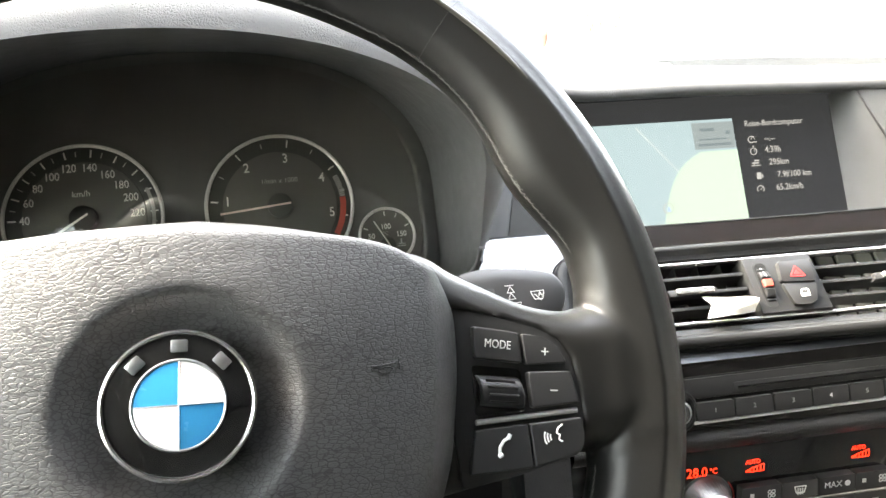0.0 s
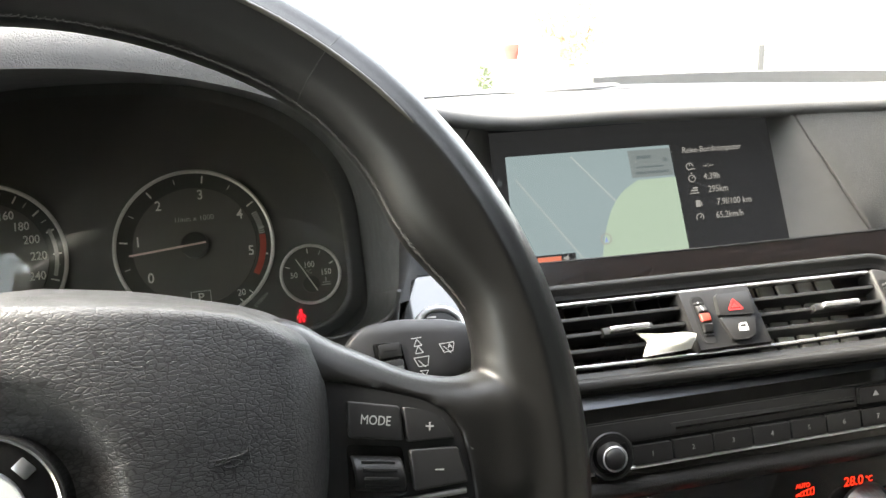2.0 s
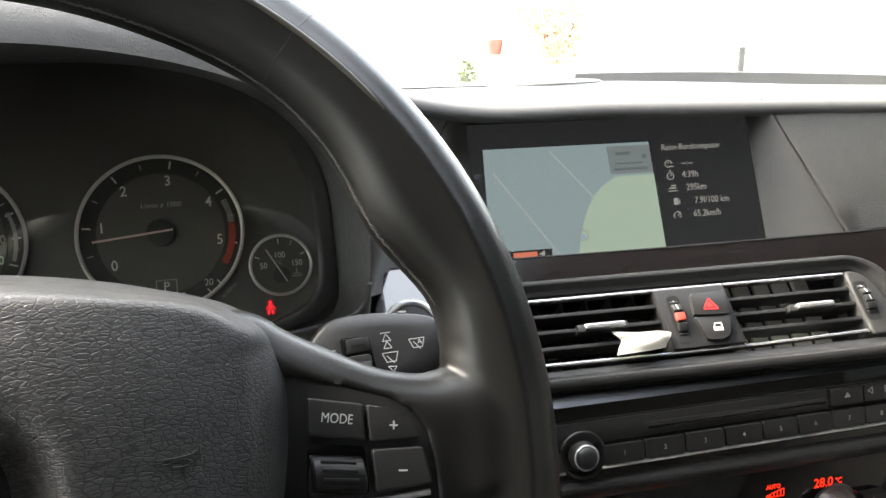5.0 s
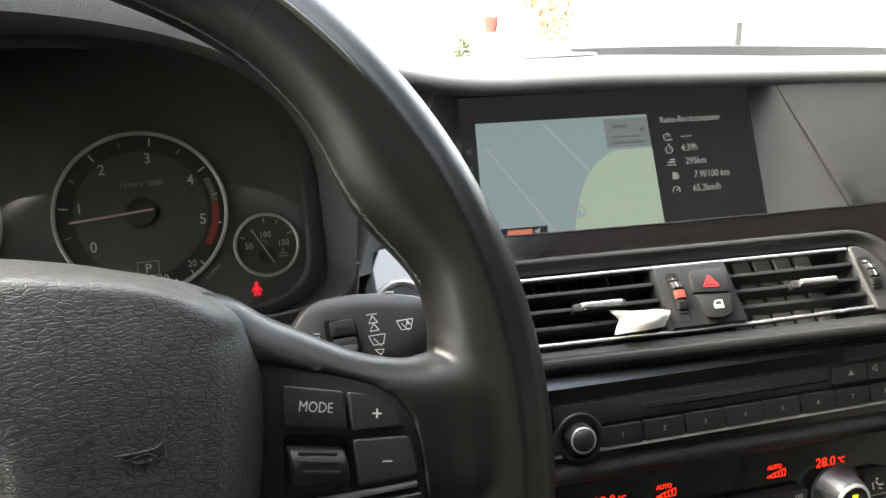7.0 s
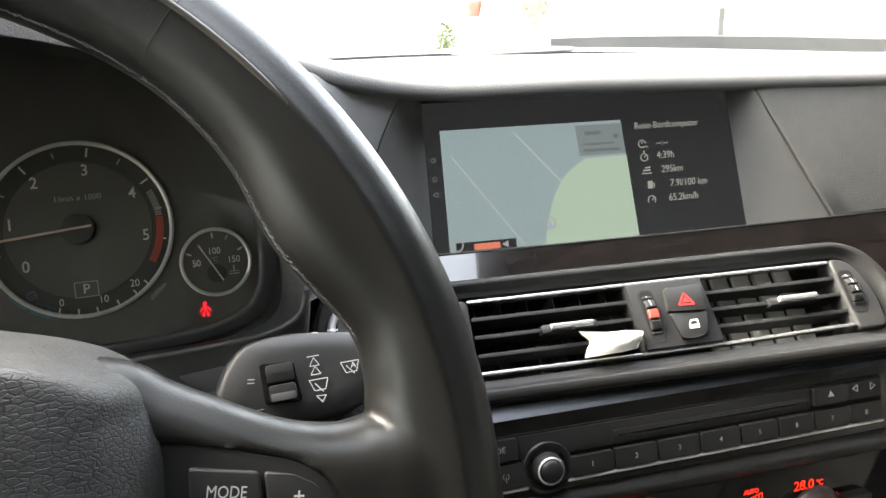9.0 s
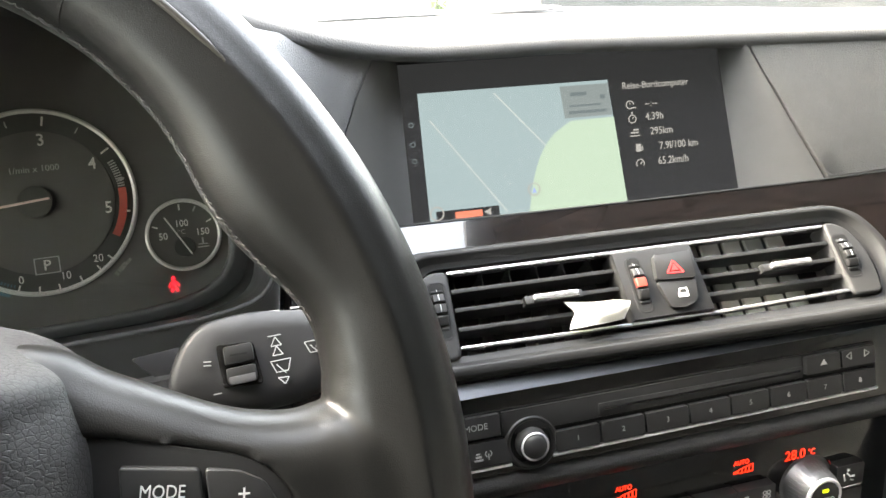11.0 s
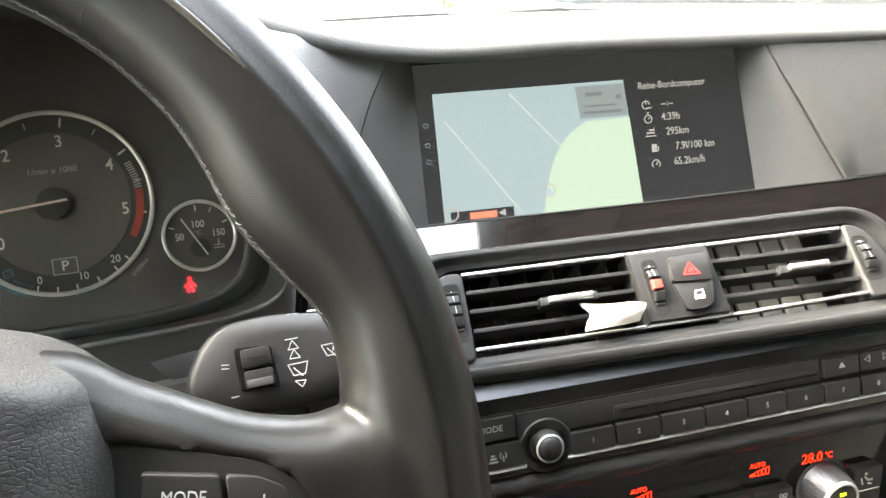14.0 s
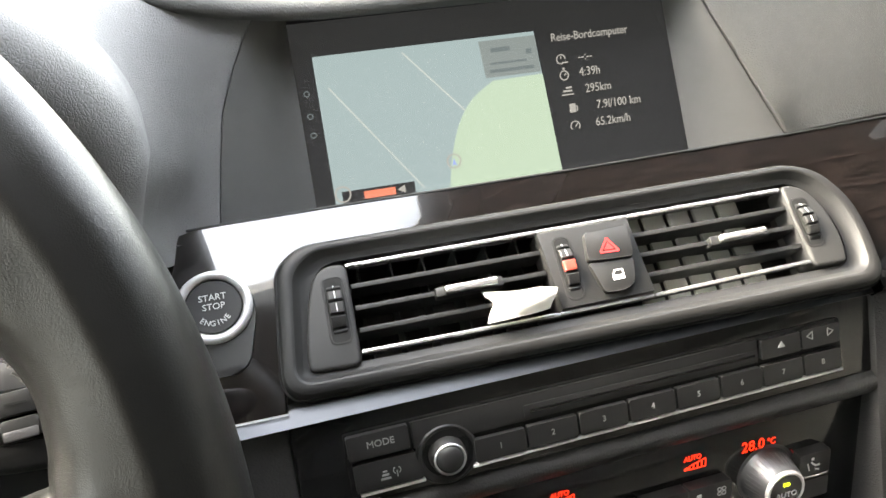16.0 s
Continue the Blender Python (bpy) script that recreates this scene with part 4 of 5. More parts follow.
cap_b = part("cap", lathe([(0.0143, 0.001), (0.0143, 0.0034), (0.0135, 0.0041), (0.0002, 0.0036)], k=48), KEY, starter)
text("legend", "START", 0.0047, 0, 0.0046, 0.0042, GREYPRINT, cap_b)
text("legend", "STOP", 0.0047, 0.0002, -0.0003, 0.0042, GREYPRINT, cap_b)
for i, ch in enumerate("ENGINE"):
    a = 229 + i * 17.2
    text("legend", ch, 0.0040, 0.0092 * math.cos(radians(a)), 0.0092 * math.sin(radians(a)), 0.0043, GREYPRINT, cap_b, a + 90)

# ---- centre air vents ----
vents = thing("centre_air_vents", VENTS, "twin dashboard air vents in a dark rounded frame", "air vent")


FRAME_OUT = ((-43, -18.5), (298.5, -20), (302, 8), (300, 33), (287, 54), (268, 62), (-23, 62), (-37, 51))
FRAME_IN = ((-27, -5), (282, -5), (285.5, 14), (282, 31), (275, 44), (266, 50.5), (-11, 50.5), (-20, 42))


def frame_loop(g, n):
    """The vent frame's outline, from its opening (g = 0) to its outer edge (g = 1), at height n."""
    pts = [(a[0] + (b[0] - a[0]) * g, a[1] + (b[1] - a[1]) * g) for a, b in zip(FRAME_IN, FRAME_OUT)]
    return [(u, v, n) for u, v in soft_poly(mm(pts), 0.006 + 0.010 * g, 8)]


def vent_frame():
    return loft([frame_loop(g, n) for g, n in ((1.0, -0.004), (1.0, 0.0012), (0.985, 0.0028), (0.95, 0.0042), (0.89, 0.0054), (0.80, 0.0062), (0.68, 0.0066), (0.58, 0.0065), (0.51, 0.0060), (0.45, 0.0048), (0.38, 0.0034), (0.28, 0.0021), (0.14, 0.0013), (0.0, 0.0010), (0.0, -0.012))])


part("frame", vent_frame(), FRAME, vents, "satin dark surround", sharp=19)


def frame_gap():
    """The dark joint between the vent frame and the trim."""
    return loft([frame_loop(1.07, -0.003), frame_loop(1.07, 0.0006), frame_loop(0.995, 0.0006), frame_loop(0.995, -0.003)])


part("joint", frame_gap(), PIT, vents, "dark joint line", sharp=30)
part("duct", box(-0.024, 0.284, -0.006, 0.0525, -0.060, -0.052), BLACK, vents)
for v0, v1 in ((-0.0075, -0.0055), (0.0522, 0.0542)):
    part("duct_wall", box(-0.024, 0.284, v0, v1, -0.055, -0.002), BLACK, vents)
part("side_cover", pillow(soft_poly(mm([(-28, -6.5), (-1.6, -7.5), (-0.6, 47.6), (-11, 48.2), (-18, 44.2), (-22, 34.5), (-25.6, 20), (-27.6, 4)]), 0.005, 5), -0.012, 0.0042, 0.0022), COVER, vents)
part("side_cover", pillow(soft_poly(mm([(258.6, -4), (280, -4), (282.2, 4), (283, 16), (280.6, 31), (274.4, 42.6), (266.5, 48), (258.6, 48.4)]), 0.005, 5), -0.012, 0.0042, 0.0022), COVER, vents)


def roller_parts(w, u, c, R, dep, wide, marks, red):
    """A roller of separate grips bulging out of its slot; marks: which grips carry light ticks."""
    def arc(a0, a1, low, k=6):
        return loft([[(u + s * wide, c + (R - low - e) * math.sin(radians(a)), dep - R + (R - low - e) * math.cos(radians(a))) for s, e in ((-1, 0.004), (-1, 0.0006), (-0.8, 0.0001), (0, 0.0), (0.8, 0.0001), (1, 0.0006), (1, 0.004))] for a in [a0 + (a1 - a0) * i / k for i in range(k + 1)]], False)
    part("roller", arc(-54, 54, 0.0016, 20), PIT, w)
    for d in (-42, -21, 0, 21, 42):
        rows = []
        for a, low in ((d - 8.6, 0.0022), (d - 8.4, 0.0006), (d - 7.2, 0.0001), (d, 0.0), (d + 7.2, 0.0001), (d + 8.4, 0.0006), (d + 8.6, 0.0022)):
            rows.append([(u + s * wide, c + (R - low - e) * math.sin(radians(a)), dep - R + (R - low - e) * math.cos(radians(a))) for s, e in ((-1, 0.003), (-1, 0.0005), (-0.8, 0.0), (0.8, 0.0), (1, 0.0005), (1, 0.003))])
        part("grip", loft(rows, False), FRAME if red is None or d != 0 else REDGRIP, w, "" if red is None or d != 0 else "red grip", sharp=30)
        if d in marks:
            p = [(u, c + R * math.sin(radians(d + q)), dep - R + (R + 0.00005) * math.cos(radians(d + q))) for q in (-6, 0, 6)]
            part("tick", tube(p, 0.0003, 5), GREYPRINT, w)


def wheel_slot(u0, u1, v0, v1, n, r):
    """A dark slot with a raised rounded lip."""
    ring_at = lambda g, h: [(a, b, n + h) for a, b in rrect(u0 - g, u1 + g, v0 - g, v1 + g, r + g)]
    w = part("thumbwheel", loft([ring_at(0.0016, -0.001), ring_at(0.0014, 0.0002), ring_at(0.0008, 0.0004), ring_at(0.0002, 0.0003), ring_at(0.0, -0.001)]), FRAME, vents, sharp=50)
    part("slot", plate(rrect(u0, u1, v0, v1, r), n - 0.001, n + 0.0003), PIT, w)
    return w


def thumbwheel(u, v0, v1):
    w = wheel_slot((u - 4.7) * MM, (u + 4.7) * MM, (v0 - 1.5) * MM, (v1 + 1.5) * MM, 0.0042, 0.0025)
    roller_parts(w, u * MM, (v0 + v1) / 2 * MM, (v1 - v0) * 0.66 * MM, 0.0090, 0.0037, (42, 21, 0), None)


thumbwheel(-9.4, 7.6, 38.6)
thumbwheel(265.4, 10.5, 36.5)
for v0, v1, u0, u1, n in ((46.4, 46.6, -1, 105.0, 2.8), (46.6, 46.6, 160.0, 258.4, 2.8), (46.6, 46.6, 105.6, 159.4, 2.8), (-0.6, -1.4, -1, 105.6, 2.8), (-1.4, -1.2, 106.2, 160.2, 3.5), (-1.2, 0.6, 160.8, 259, 2.8)):
    half, turn = (u1 - u0) / 2 * MM, math.degrees(math.atan2(v1 - v0, u1 - u0))
    part("chrome_bar", box(-half, half, -0.0012, 0.0012, -0.003, n * MM, 0.001), BARS, vents, "thin chrome bar", at=pose((u0 + u1) / 2 * MM, (v0 + v1) / 2 * MM, 0, 0, 0, turn))
for u0, u1 in ((0, 105), (160, 258.5)):
    for v in (11.2, 23.2, 35.2):
        part("slat", plate([(a * MM, b * MM) for a, b in ((u0, v - 1.5), (u1, v - 1.5), (u1, v + 1.3), (u0, v + 1.3))], -0.016, 0.0012, 0.0009), FRAME, vents)
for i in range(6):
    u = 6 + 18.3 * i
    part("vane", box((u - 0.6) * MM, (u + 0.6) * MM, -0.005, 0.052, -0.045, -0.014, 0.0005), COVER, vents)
# Paler than the left vent's vanes: the light they catch is in the colour.
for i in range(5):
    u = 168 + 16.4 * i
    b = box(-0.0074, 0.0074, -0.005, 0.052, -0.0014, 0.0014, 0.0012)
    part("vane", b, VANE, vents, "grey deflector vane in a lit tone", at=pose(u * MM, 0, -0.0165, 0, 10, 0))


def slider(u, v, tilt=0.0):
    s = part("slider_tab", box(-0.019, 0.018, -0.0028, 0.0026, -0.004, 0.004, 0.0012), BLACK, vents, at=pose(u * MM, v * MM, 0.001, 0, 0, tilt))
    part("grip", box(-0.0145, 0.0145, -0.0026, 0.0016, 0.0038, 0.0082, 0.0014, 3), BARS, s, "chrome-faced grip")


slider(61.3, 22.4)
slider(221.2, 22.6)
mid = part("switch_panel", plate(mm([(106.3, 0.2), (160.2, 0.4), (158.2, 45.0), (104.4, 45.0)]), -0.012, 0.0055, 0.0015), KEY, vents)


def mid_wheel():
    w = wheel_slot(0.1120, 0.1202, 0.0050, 0.0394, 0.0055, 0.0030)
    roller_parts(w, 0.1161, 0.0222, 0.0214, 0.0106, 0.0034, (42, 21), 0)


mid_wheel()
hazard = part("hazard_button", plate(soft_poly(mm([(126.6, 22.4), (152.6, 21.0), (154.8, 39.8), (129.0, 38.8)]), 0.002), 0.004, 0.0098, 0.0007), KEY, vents)
part("hazard_triangle", joined([bar((p[0] * MM, p[1] * MM), (q[0] * MM, q[1] * MM), 0.0010, 0.0102) for p, q in (((134.6, 25.8), (145.2, 25.4)), ((145.2, 25.4), (140.3, 33.4)), ((140.3, 33.4), (134.6, 25.8)))] + [plate(mm([(137.4, 27.2), (142.6, 27.0), (140.2, 30.8)]), 0.0097, 0.0102)]), REDPRINT, hazard, "red outlined triangle")
lock = part("lock_button", plate(soft_poly(mm([(126.9, 21.7), (152.8, 20.0), (148.9, 6.4), (141.8, 3.4), (131, 4.0)]), 0.002), 0.003, 0.0085, 0.0007), KEY, vents)
part("lock_icon", joined([box(0.1376, 0.1442, 0.0098, 0.0122, 0.0084, 0.0088), bar((0.1379, 0.0120), (0.1396, 0.0152), 0.0006, 0.0088), bar((0.1394, 0.0151), (0.1441, 0.0151), 0.0006, 0.0088), bar((0.1440, 0.0153), (0.1440, 0.0120), 0.0006, 0.0088)]), PRINT, lock)

# ---- paper slip in the vent ----
slip = thing("paper_slip", VENTS, "small folded white paper slip stuck in the air vent", "paper")


def paper():
    rails = [[(66, 18.8, 3), (70.5, 17.3, 5), (84, 14.6, 7), (97, 13.8, 8), (106.5, 12.2, 7)],
             [(67.5, 14.6, 5), (71.5, 13.6, 8.5), (85, 11.6, 11), (97, 10.8, 11), (105.6, 10.4, 8)],
             [(70.5, 10.4, 5), (74, 9.8, 7.5), (85, 8.2, 11.5), (97, 7.6, 12), (103.6, 7.4, 8.5)],
             [(67.5, 5.8, 5), (71, 5.2, 8), (83, 4.2, 12), (94, 4.2, 11.5), (101, 4.6, 8.5)],
             [(65, 0.6, 4), (67.5, 0.2, 6), (80, -0.2, 9), (90, 0.2, 9), (99, 1.4, 8)]]
    along = [smooth_curve(r, 5) for r in rails]
    across = [smooth_curve([r[i] for r in along], 4) for i in range(len(along[0]))]
    rnd = random.Random(2)
    bm = loft([[p * MM + Vector((0, 0, 0.0004 * rnd.random())) for p in r] for r in across], False)
    bmesh.ops.solidify(bm, geom=bm.faces[:], thickness=0.0006)
    return bm


part("sheet", paper(), PAPER, slip, sharp=60)

# ---- radio ----
radio = thing("car_radio", RADIO, "black car radio with a disc slot and numbered keys", "car radio")
part("fascia", plate(soft_poly(mm([(-77, -12), (261, -12), (261, 38.5), (-77, 38.5)]), 0.003), -0.030, 0.0, 0.001), GLOSS, radio, "piano-black fascia")
part("metal_strip", loft([[Vector((u, v, n)) * MM for v, n in ((38.4, -6), (38.4, 3.6), (38.9, 4.6), (45.2, -1.2), (46.0, -2.6), (46.0, -10))] for u in (-103, 60, 200, 340)], True, True, True), STRIP, radio, "blue-grey metal strip")
part("face_plate", plate(soft_poly(mm([(-52.5, -5), (238.5, -2), (238.5, 28.4), (-52.5, 28.4)]), 0.002), -0.002, 0.0022, 0.0006), PIT, radio)
part("slot_plate", plate(mm([(-18.5, 13.2), (182.4, 13.6), (182.4, 27.4), (-18.5, 27.4)]), 0.0021, 0.0034, 0.0005), KEY, radio)
slot = part("disc_slot", plate(soft_poly(mm([(41.5, 15.6), (182.0, 15.2), (182.0, 21.2), (41.5, 22.0)]), 0.001), 0.0030, 0.0040, 0.0003), BLACK, radio, "dark disc slot")
part("slot_gap", box(0.045, 0.180, 0.0178, 0.0192, 0.0041, 0.0044), GLOSS, slot)
xs = (11.8, 40.8, 70.2, 99.6, 128.4, 156.0, 183.2, 210.2, 236.2)


def rise(u):
    """The rows of keys climb a little towards the passenger's side."""
    return 2.0 + 1.6 * u / 235


def radio_key(name, u0, u1, v0, v1):
    return part(name, plate(soft_poly(mm([(u0, v0), (u1, v0), (u1, v1), (u0, v1)]), 0.001), 0.001, 0.0056, 0.0011, 3), KEY, radio)


for i in range(8):
    c = (xs[i] + xs[i + 1]) / 2
    k = radio_key("number_key", xs[i] + 0.7, xs[i + 1] - 0.7, rise(c) - 4.0, rise(c) + 8.4)
    text("numeral", str(i + 1), 0.0046, c * MM, (rise(c) + 2.3) * MM, 0.0057, DIMPRINT, k)
k = radio_key("eject_key", 183.6, 209.0, 15.4, 26.8)
part("symbol", plate(mm([(194.0, 20.4), (198.8, 20.4), (196.4, 24.0)]), 0.0055, 0.0060), DIMPRINT, k)
k = radio_key("skip_key", 210.2, 235.4, 15.6, 27.0)
for q, u in ((-1, 215.4), (1, 228.6)):
    part("symbol", joined([bar((u * MM - q * 0.0015, 0.0207), (u * MM - q * 0.0015, 0.0253), 0.0005, 0.0060), bar((u * MM - q * 0.0015, 0.0253), (u * MM + q * 0.0022, 0.0230), 0.0005, 0.0060), bar((u * MM - q * 0.0015, 0.0207), (u * MM + q * 0.0022, 0.0230), 0.0005, 0.0060)]), DIMPRINT, k)
km = radio_key("mode_key", -51.4, -20.2, 15.2, 27.6)
text("legend", "MODE", 0.0050, -0.0347, 0.0217, 0.0057, DIMPRINT, km)
ki = part("traffic_key", plate(soft_poly(mm([(-50.2, -2.0), (-15.6, -2.0), (-18.6, 12.6), (-50.2, 12.6)]), 0.001), 0.001, 0.0056, 0.0011, 3), KEY, radio)
part("symbol", joined([bar((-0.0375, 0.0026), (-0.0322, 0.0026), 0.0011, 0.0060), bar((-0.0366, 0.0046), (-0.0330, 0.0046), 0.0011, 0.0060), bar((-0.0360, 0.0064), (-0.0338, 0.0064), 0.0008, 0.0060), bar((-0.0288, 0.0022), (-0.0288, 0.0058), 0.0006, 0.0060), arc_band(-0.0288, 0.0058, 0.0016, 0.0021, 120, 240, 0.0060, 8), arc_band(-0.0288, 0.0058, 0.0016, 0.0021, -60, 60, 0.0060, 8)]), DIMPRINT, ki)
part("chrome_line", loft([[(u * MM, (rise(u) - 6.4 + dv) * MM, n) for dv, n in ((0, 0.0), (0, 0.0046), (0.5, 0.0052), (1.3, 0.0052), (1.8, 0.0046), (1.8, 0.0))] for u in (10.5, 90, 170, 237)], True, True, True), BRIGHT, radio, "thin chrome line")
part("chrome_line", box(-0.0485, -0.0150, -0.0046, -0.0028, 0.0, 0.0052, 0.0007), BRIGHT, radio, "thin chrome line")
VC = (-0.0020, 0.0062)
knob = part("volume_knob", lathe([(0.0166, 0.0005), (0.0164, 0.0030), (0.0152, 0.0042), (0.0138, 0.0040), (0.0124, 0.0022), (0.0118, 0.0006), (0.0098, 0.0006), (0.0092, 0.0086), (0.0084, 0.0098)], *VC, 56, False), KEY, radio, "round volume knob")
part("knob_ring", lathe([(0.0085, 0.0090), (0.0084, 0.0101), (0.0080, 0.0106), (0.0074, 0.0104), (0.0073, 0.0092)], *VC, 48, False), BRIGHT, knob, "chrome ring")
part("knob_cap", lathe([(0.0073, 0.0092), (0.0070, 0.0106), (0.0060, 0.0118), (0.0044, 0.0127), (0.0024, 0.0132), (0.0002, 0.0134)], *VC, 48), BLACK, knob)
part("padded_strip", loft([[(u * MM, (-8.6 - 17 * t) * MM, (0.5 + 7.5 * math.sin(math.pi * (0.08 + 0.9 * t))) * MM - 0.004) for u in (-77, 0, 90, 180, 262)] for t in [i / 10 for i in range(11)]], False), SIDEPAD, radio, "leather padded strip", sharp=60)
for u0, u1 in ((-112, -77.5), (261.5, 292)):
    part("side_pad", box(u0 * MM, u1 * MM, -0.16, 0.0385, -0.05, 0.004 if u0 > 0 else -0.002, 0.003), SIDEPAD, radio, "dark grained side pad")

# ---- climate control ----
climate = thing("climate_control", CLIMATE, "black climate control panel with red digits and two knobs", "control panel")
part("panel", plate(soft_poly(mm([(-77, -122), (262, -122), (262, -24), (-77, -24)]), 0.003), -0.030, -0.0035, 0.001), GLOSS, climate)


def climate_knob(u, v):
    k = part("temperature_knob", lathe([(0.0222, -0.010), (0.0218, -0.005), (0.0200, -0.0032), (0.0182, -0.0030), (0.0170, -0.0010), (0.0142, 0.0110), (0.0130, 0.0128)], u, v, 64, False), KNOBMETAL, climate, "satin metal knob")
    for i in range(36):
        a = radians(10 * i)
        part("ridge", tube([(u + r * math.cos(a), v + r * math.sin(a), n) for r, n in ((0.0169, 0.0), (0.0144, 0.0104))], 0.00022, 5), KNOBMETAL, k)
    part("knob_ring", lathe([(0.0131, 0.0122), (0.0130, 0.0142), (0.0122, 0.0152), (0.0110, 0.0148), (0.0108, 0.0122)], u, v, 56, False), BRIGHT, k, "chrome ring")
    part("knob_cap", lathe([(0.0109, 0.0122), (0.0109, 0.0144), (0.0002, 0.0146)], u, v, 48), GLOSS, k)
    text("legend", "AUTO", 0.0052, u + 0.0003, v - 0.0028, 0.0148, GREYPRINT, k)
    part("auto_lamp", box(u - 0.0021, u + 0.0021, v + 0.0034, v + 0.0056, 0.0144, 0.0151, 0.0003), GREENLED, k, "lit green lamp")


KL, KR, KV = 0.0240, 0.1950, -0.0676
climate_knob(KL, KV)
climate_knob(KR, KV)
for u in (16.8, 185.0):
    text("reading", "28.0", 0.0104, u * MM, -0.0450, -0.0031, REDLED, climate, 0, 0.9, 0.00005)
    text("reading", "\u00b0C", 0.0064, u * MM + 0.0127, -0.0452, -0.0031, REDLED, climate, 0, 0.85, 0.00005)
for u in (61.5, 145.6):
    g = [plate(mm([(u - 7, -49.5), (u - 3.8, -49.5), (u - 3.8, -47.2), (u - 7, -48.0)]), -0.0034, -0.0030)]
    for i in range(4):
        a, b = u - 3.4 + 2.7 * i, u - 1.0 + 2.7 * i
        h0, h1 = -46.9 + 0.75 * i, -46.2 + 0.75 * i
        for q in ((a, -49.5, b, -49.5), (a, -49.5, a, h0), (b, -49.5, b, h1), (a, h0, b, h1)):
            g.append(bar((q[0] * MM, q[1] * MM), (q[2] * MM, q[3] * MM), 0.0006, -0.0030))
    part("fan_bars", joined(g), REDLED, climate, "red fan bars")
    text("reading", "AUTO", 0.0048, u * MM - 0.0015, -0.0418, -0.0031, REDLED, climate, 0, 0.85, 0.0001)
keys = ((47.5, 78.6), (78.9, 107.3), (107.6, 137.0), (137.3, 166.0))
names = ("fan", "demist", "max", "fan")
for (u0, u1), nm in zip(keys, names):
    k = part(nm + "_key", plate(soft_poly(mm([(u0 + 0.3, -71.4), (u1 - 0.3, -71.4), (u1 - 0.3, -58.0), (u0 + 0.3, -58.0)]), 0.001), -0.0036, 0.0038, 0.0008), KEY, climate)
    c = (u0 + u1) / 2 * MM
    if nm == "max":
        text("legend", "MAX", 0.0066, c - 0.003, -0.0644, 0.0039, GREYPRINT, k)
        part("symbol", lathe([(0.0022, 0.0038), (0.0022, 0.0041), (0.0001, 0.0041)], c + 0.0085, -0.0644, 14), GREYPRINT, k)
    elif nm == "fan":
        part("symbol", joined([box(c - 0.009, c - 0.006, -0.0659, -0.0629, 0.0038, 0.0041)] + [arc_band(c + 0.0075 + 0.0021 * math.cos(q), -0.0644 + 0.0021 * math.sin(q), 0.0010, 0.0016, 0, 360, 0.0041, 8) for q in (0.8, 2.37, 3.94, 5.5)]), GREYPRINT, k)
    else:
        part("symbol", joined([bar((c - 0.0045, -0.0619), (c + 0.0045, -0.0619), 0.0008, 0.0041), bar((c - 0.0045, -0.0619), (c - 0.003, -0.0669), 0.0008, 0.0041), bar((c + 0.0045, -0.0619), (c + 0.003, -0.0669), 0.0008, 0.0041), bar((c - 0.003, -0.0669), (c + 0.003, -0.0669), 0.0008, 0.0041)] + [bar((c + o, -0.0684), (c + o, -0.0634), 0.0007, 0.0041) for o in (-0.0018, 0, 0.0018)]), GREYPRINT, k)
part("chrome_line", box(0.0500, 0.1675, -0.0736, -0.0718, 0.0, 0.0036, 0.0007), CHROME, climate, "thin chrome line")
for i in range(4):
    u0 = 49 + 29.6 * i
    k = part("lower_key", plate(soft_poly(mm([(u0, -88.4), (u0 + 29, -88.4), (u0 + 29, -74.4), (u0, -74.4)]), 0.001), -0.0036, 0.0036, 0.0008), KEY, climate)
    if i == 1:
        part("symbol", joined([bar(((u0 + 10) * MM, y), ((u0 + 20) * MM, y), 0.0008, 0.0039) for y in (-0.0784, -0.0844)] + [bar(((u0 + x) * MM, -0.0844), ((u0 + x) * MM, -0.0784), 0.0008, 0.0039) for x in (10, 20)]), GREYPRINT, k)
    elif i == 2:
        part("symbol", joined([bar(((u0 + 15 - 4 * math.cos(q)) * MM, -0.0814 - 0.004 * math.sin(q)), ((u0 + 15 + 4 * math.cos(q)) * MM, -0.0814 + 0.004 * math.sin(q)), 0.0008, 0.0039) for q in (0, 1.047, 2.094)]), GREYPRINT, k)
    elif i == 3:
        part("symbol", joined([bar(((u0 + 12) * MM, -0.0834), ((u0 + 21) * MM, -0.0829), 0.0016, 0.0039), bar(((u0 + 14) * MM, -0.0804), ((u0 + 19) * MM, -0.0804), 0.0014, 0.0039)]), GREYPRINT, k)
for u0, u1 in ((-24, -1.5), (213.5, 235.0)):
    k = part("airflow_key", plate(soft_poly(mm([(u0, -72.4), (u1, -72.4), (u1, -56.2), (u0, -56.4)]), 0.001), -0.0036, 0.0038, 0.0008), KEY, climate)
    c = ((u0 + u1) / 2 - 1) * MM
    part("symbol", joined([bar((c - 0.002, -0.0624), (c + 0.001, -0.0654), 0.0013, 0.0041), bar((c + 0.001, -0.0654), (c + 0.0045, -0.0654), 0.0013, 0.0041), bar((c - 0.0045, -0.0629), (c - 0.003, -0.0684), 0.0009, 0.0041), bar((c + 0.001, -0.0679), (c + 0.004, -0.0689), 0.0009, 0.0041), lathe([(0.0011, 0.0038), (0.0011, 0.0041), (0.0001, 0.0041)], c - 0.001, -0.0604, 10)]), PRINT, k)
    part("chrome_line", box(u0 * MM, u1 * MM, -0.0742, -0.0726, 0.0, 0.0036, 0.0006), CHROME, climate)
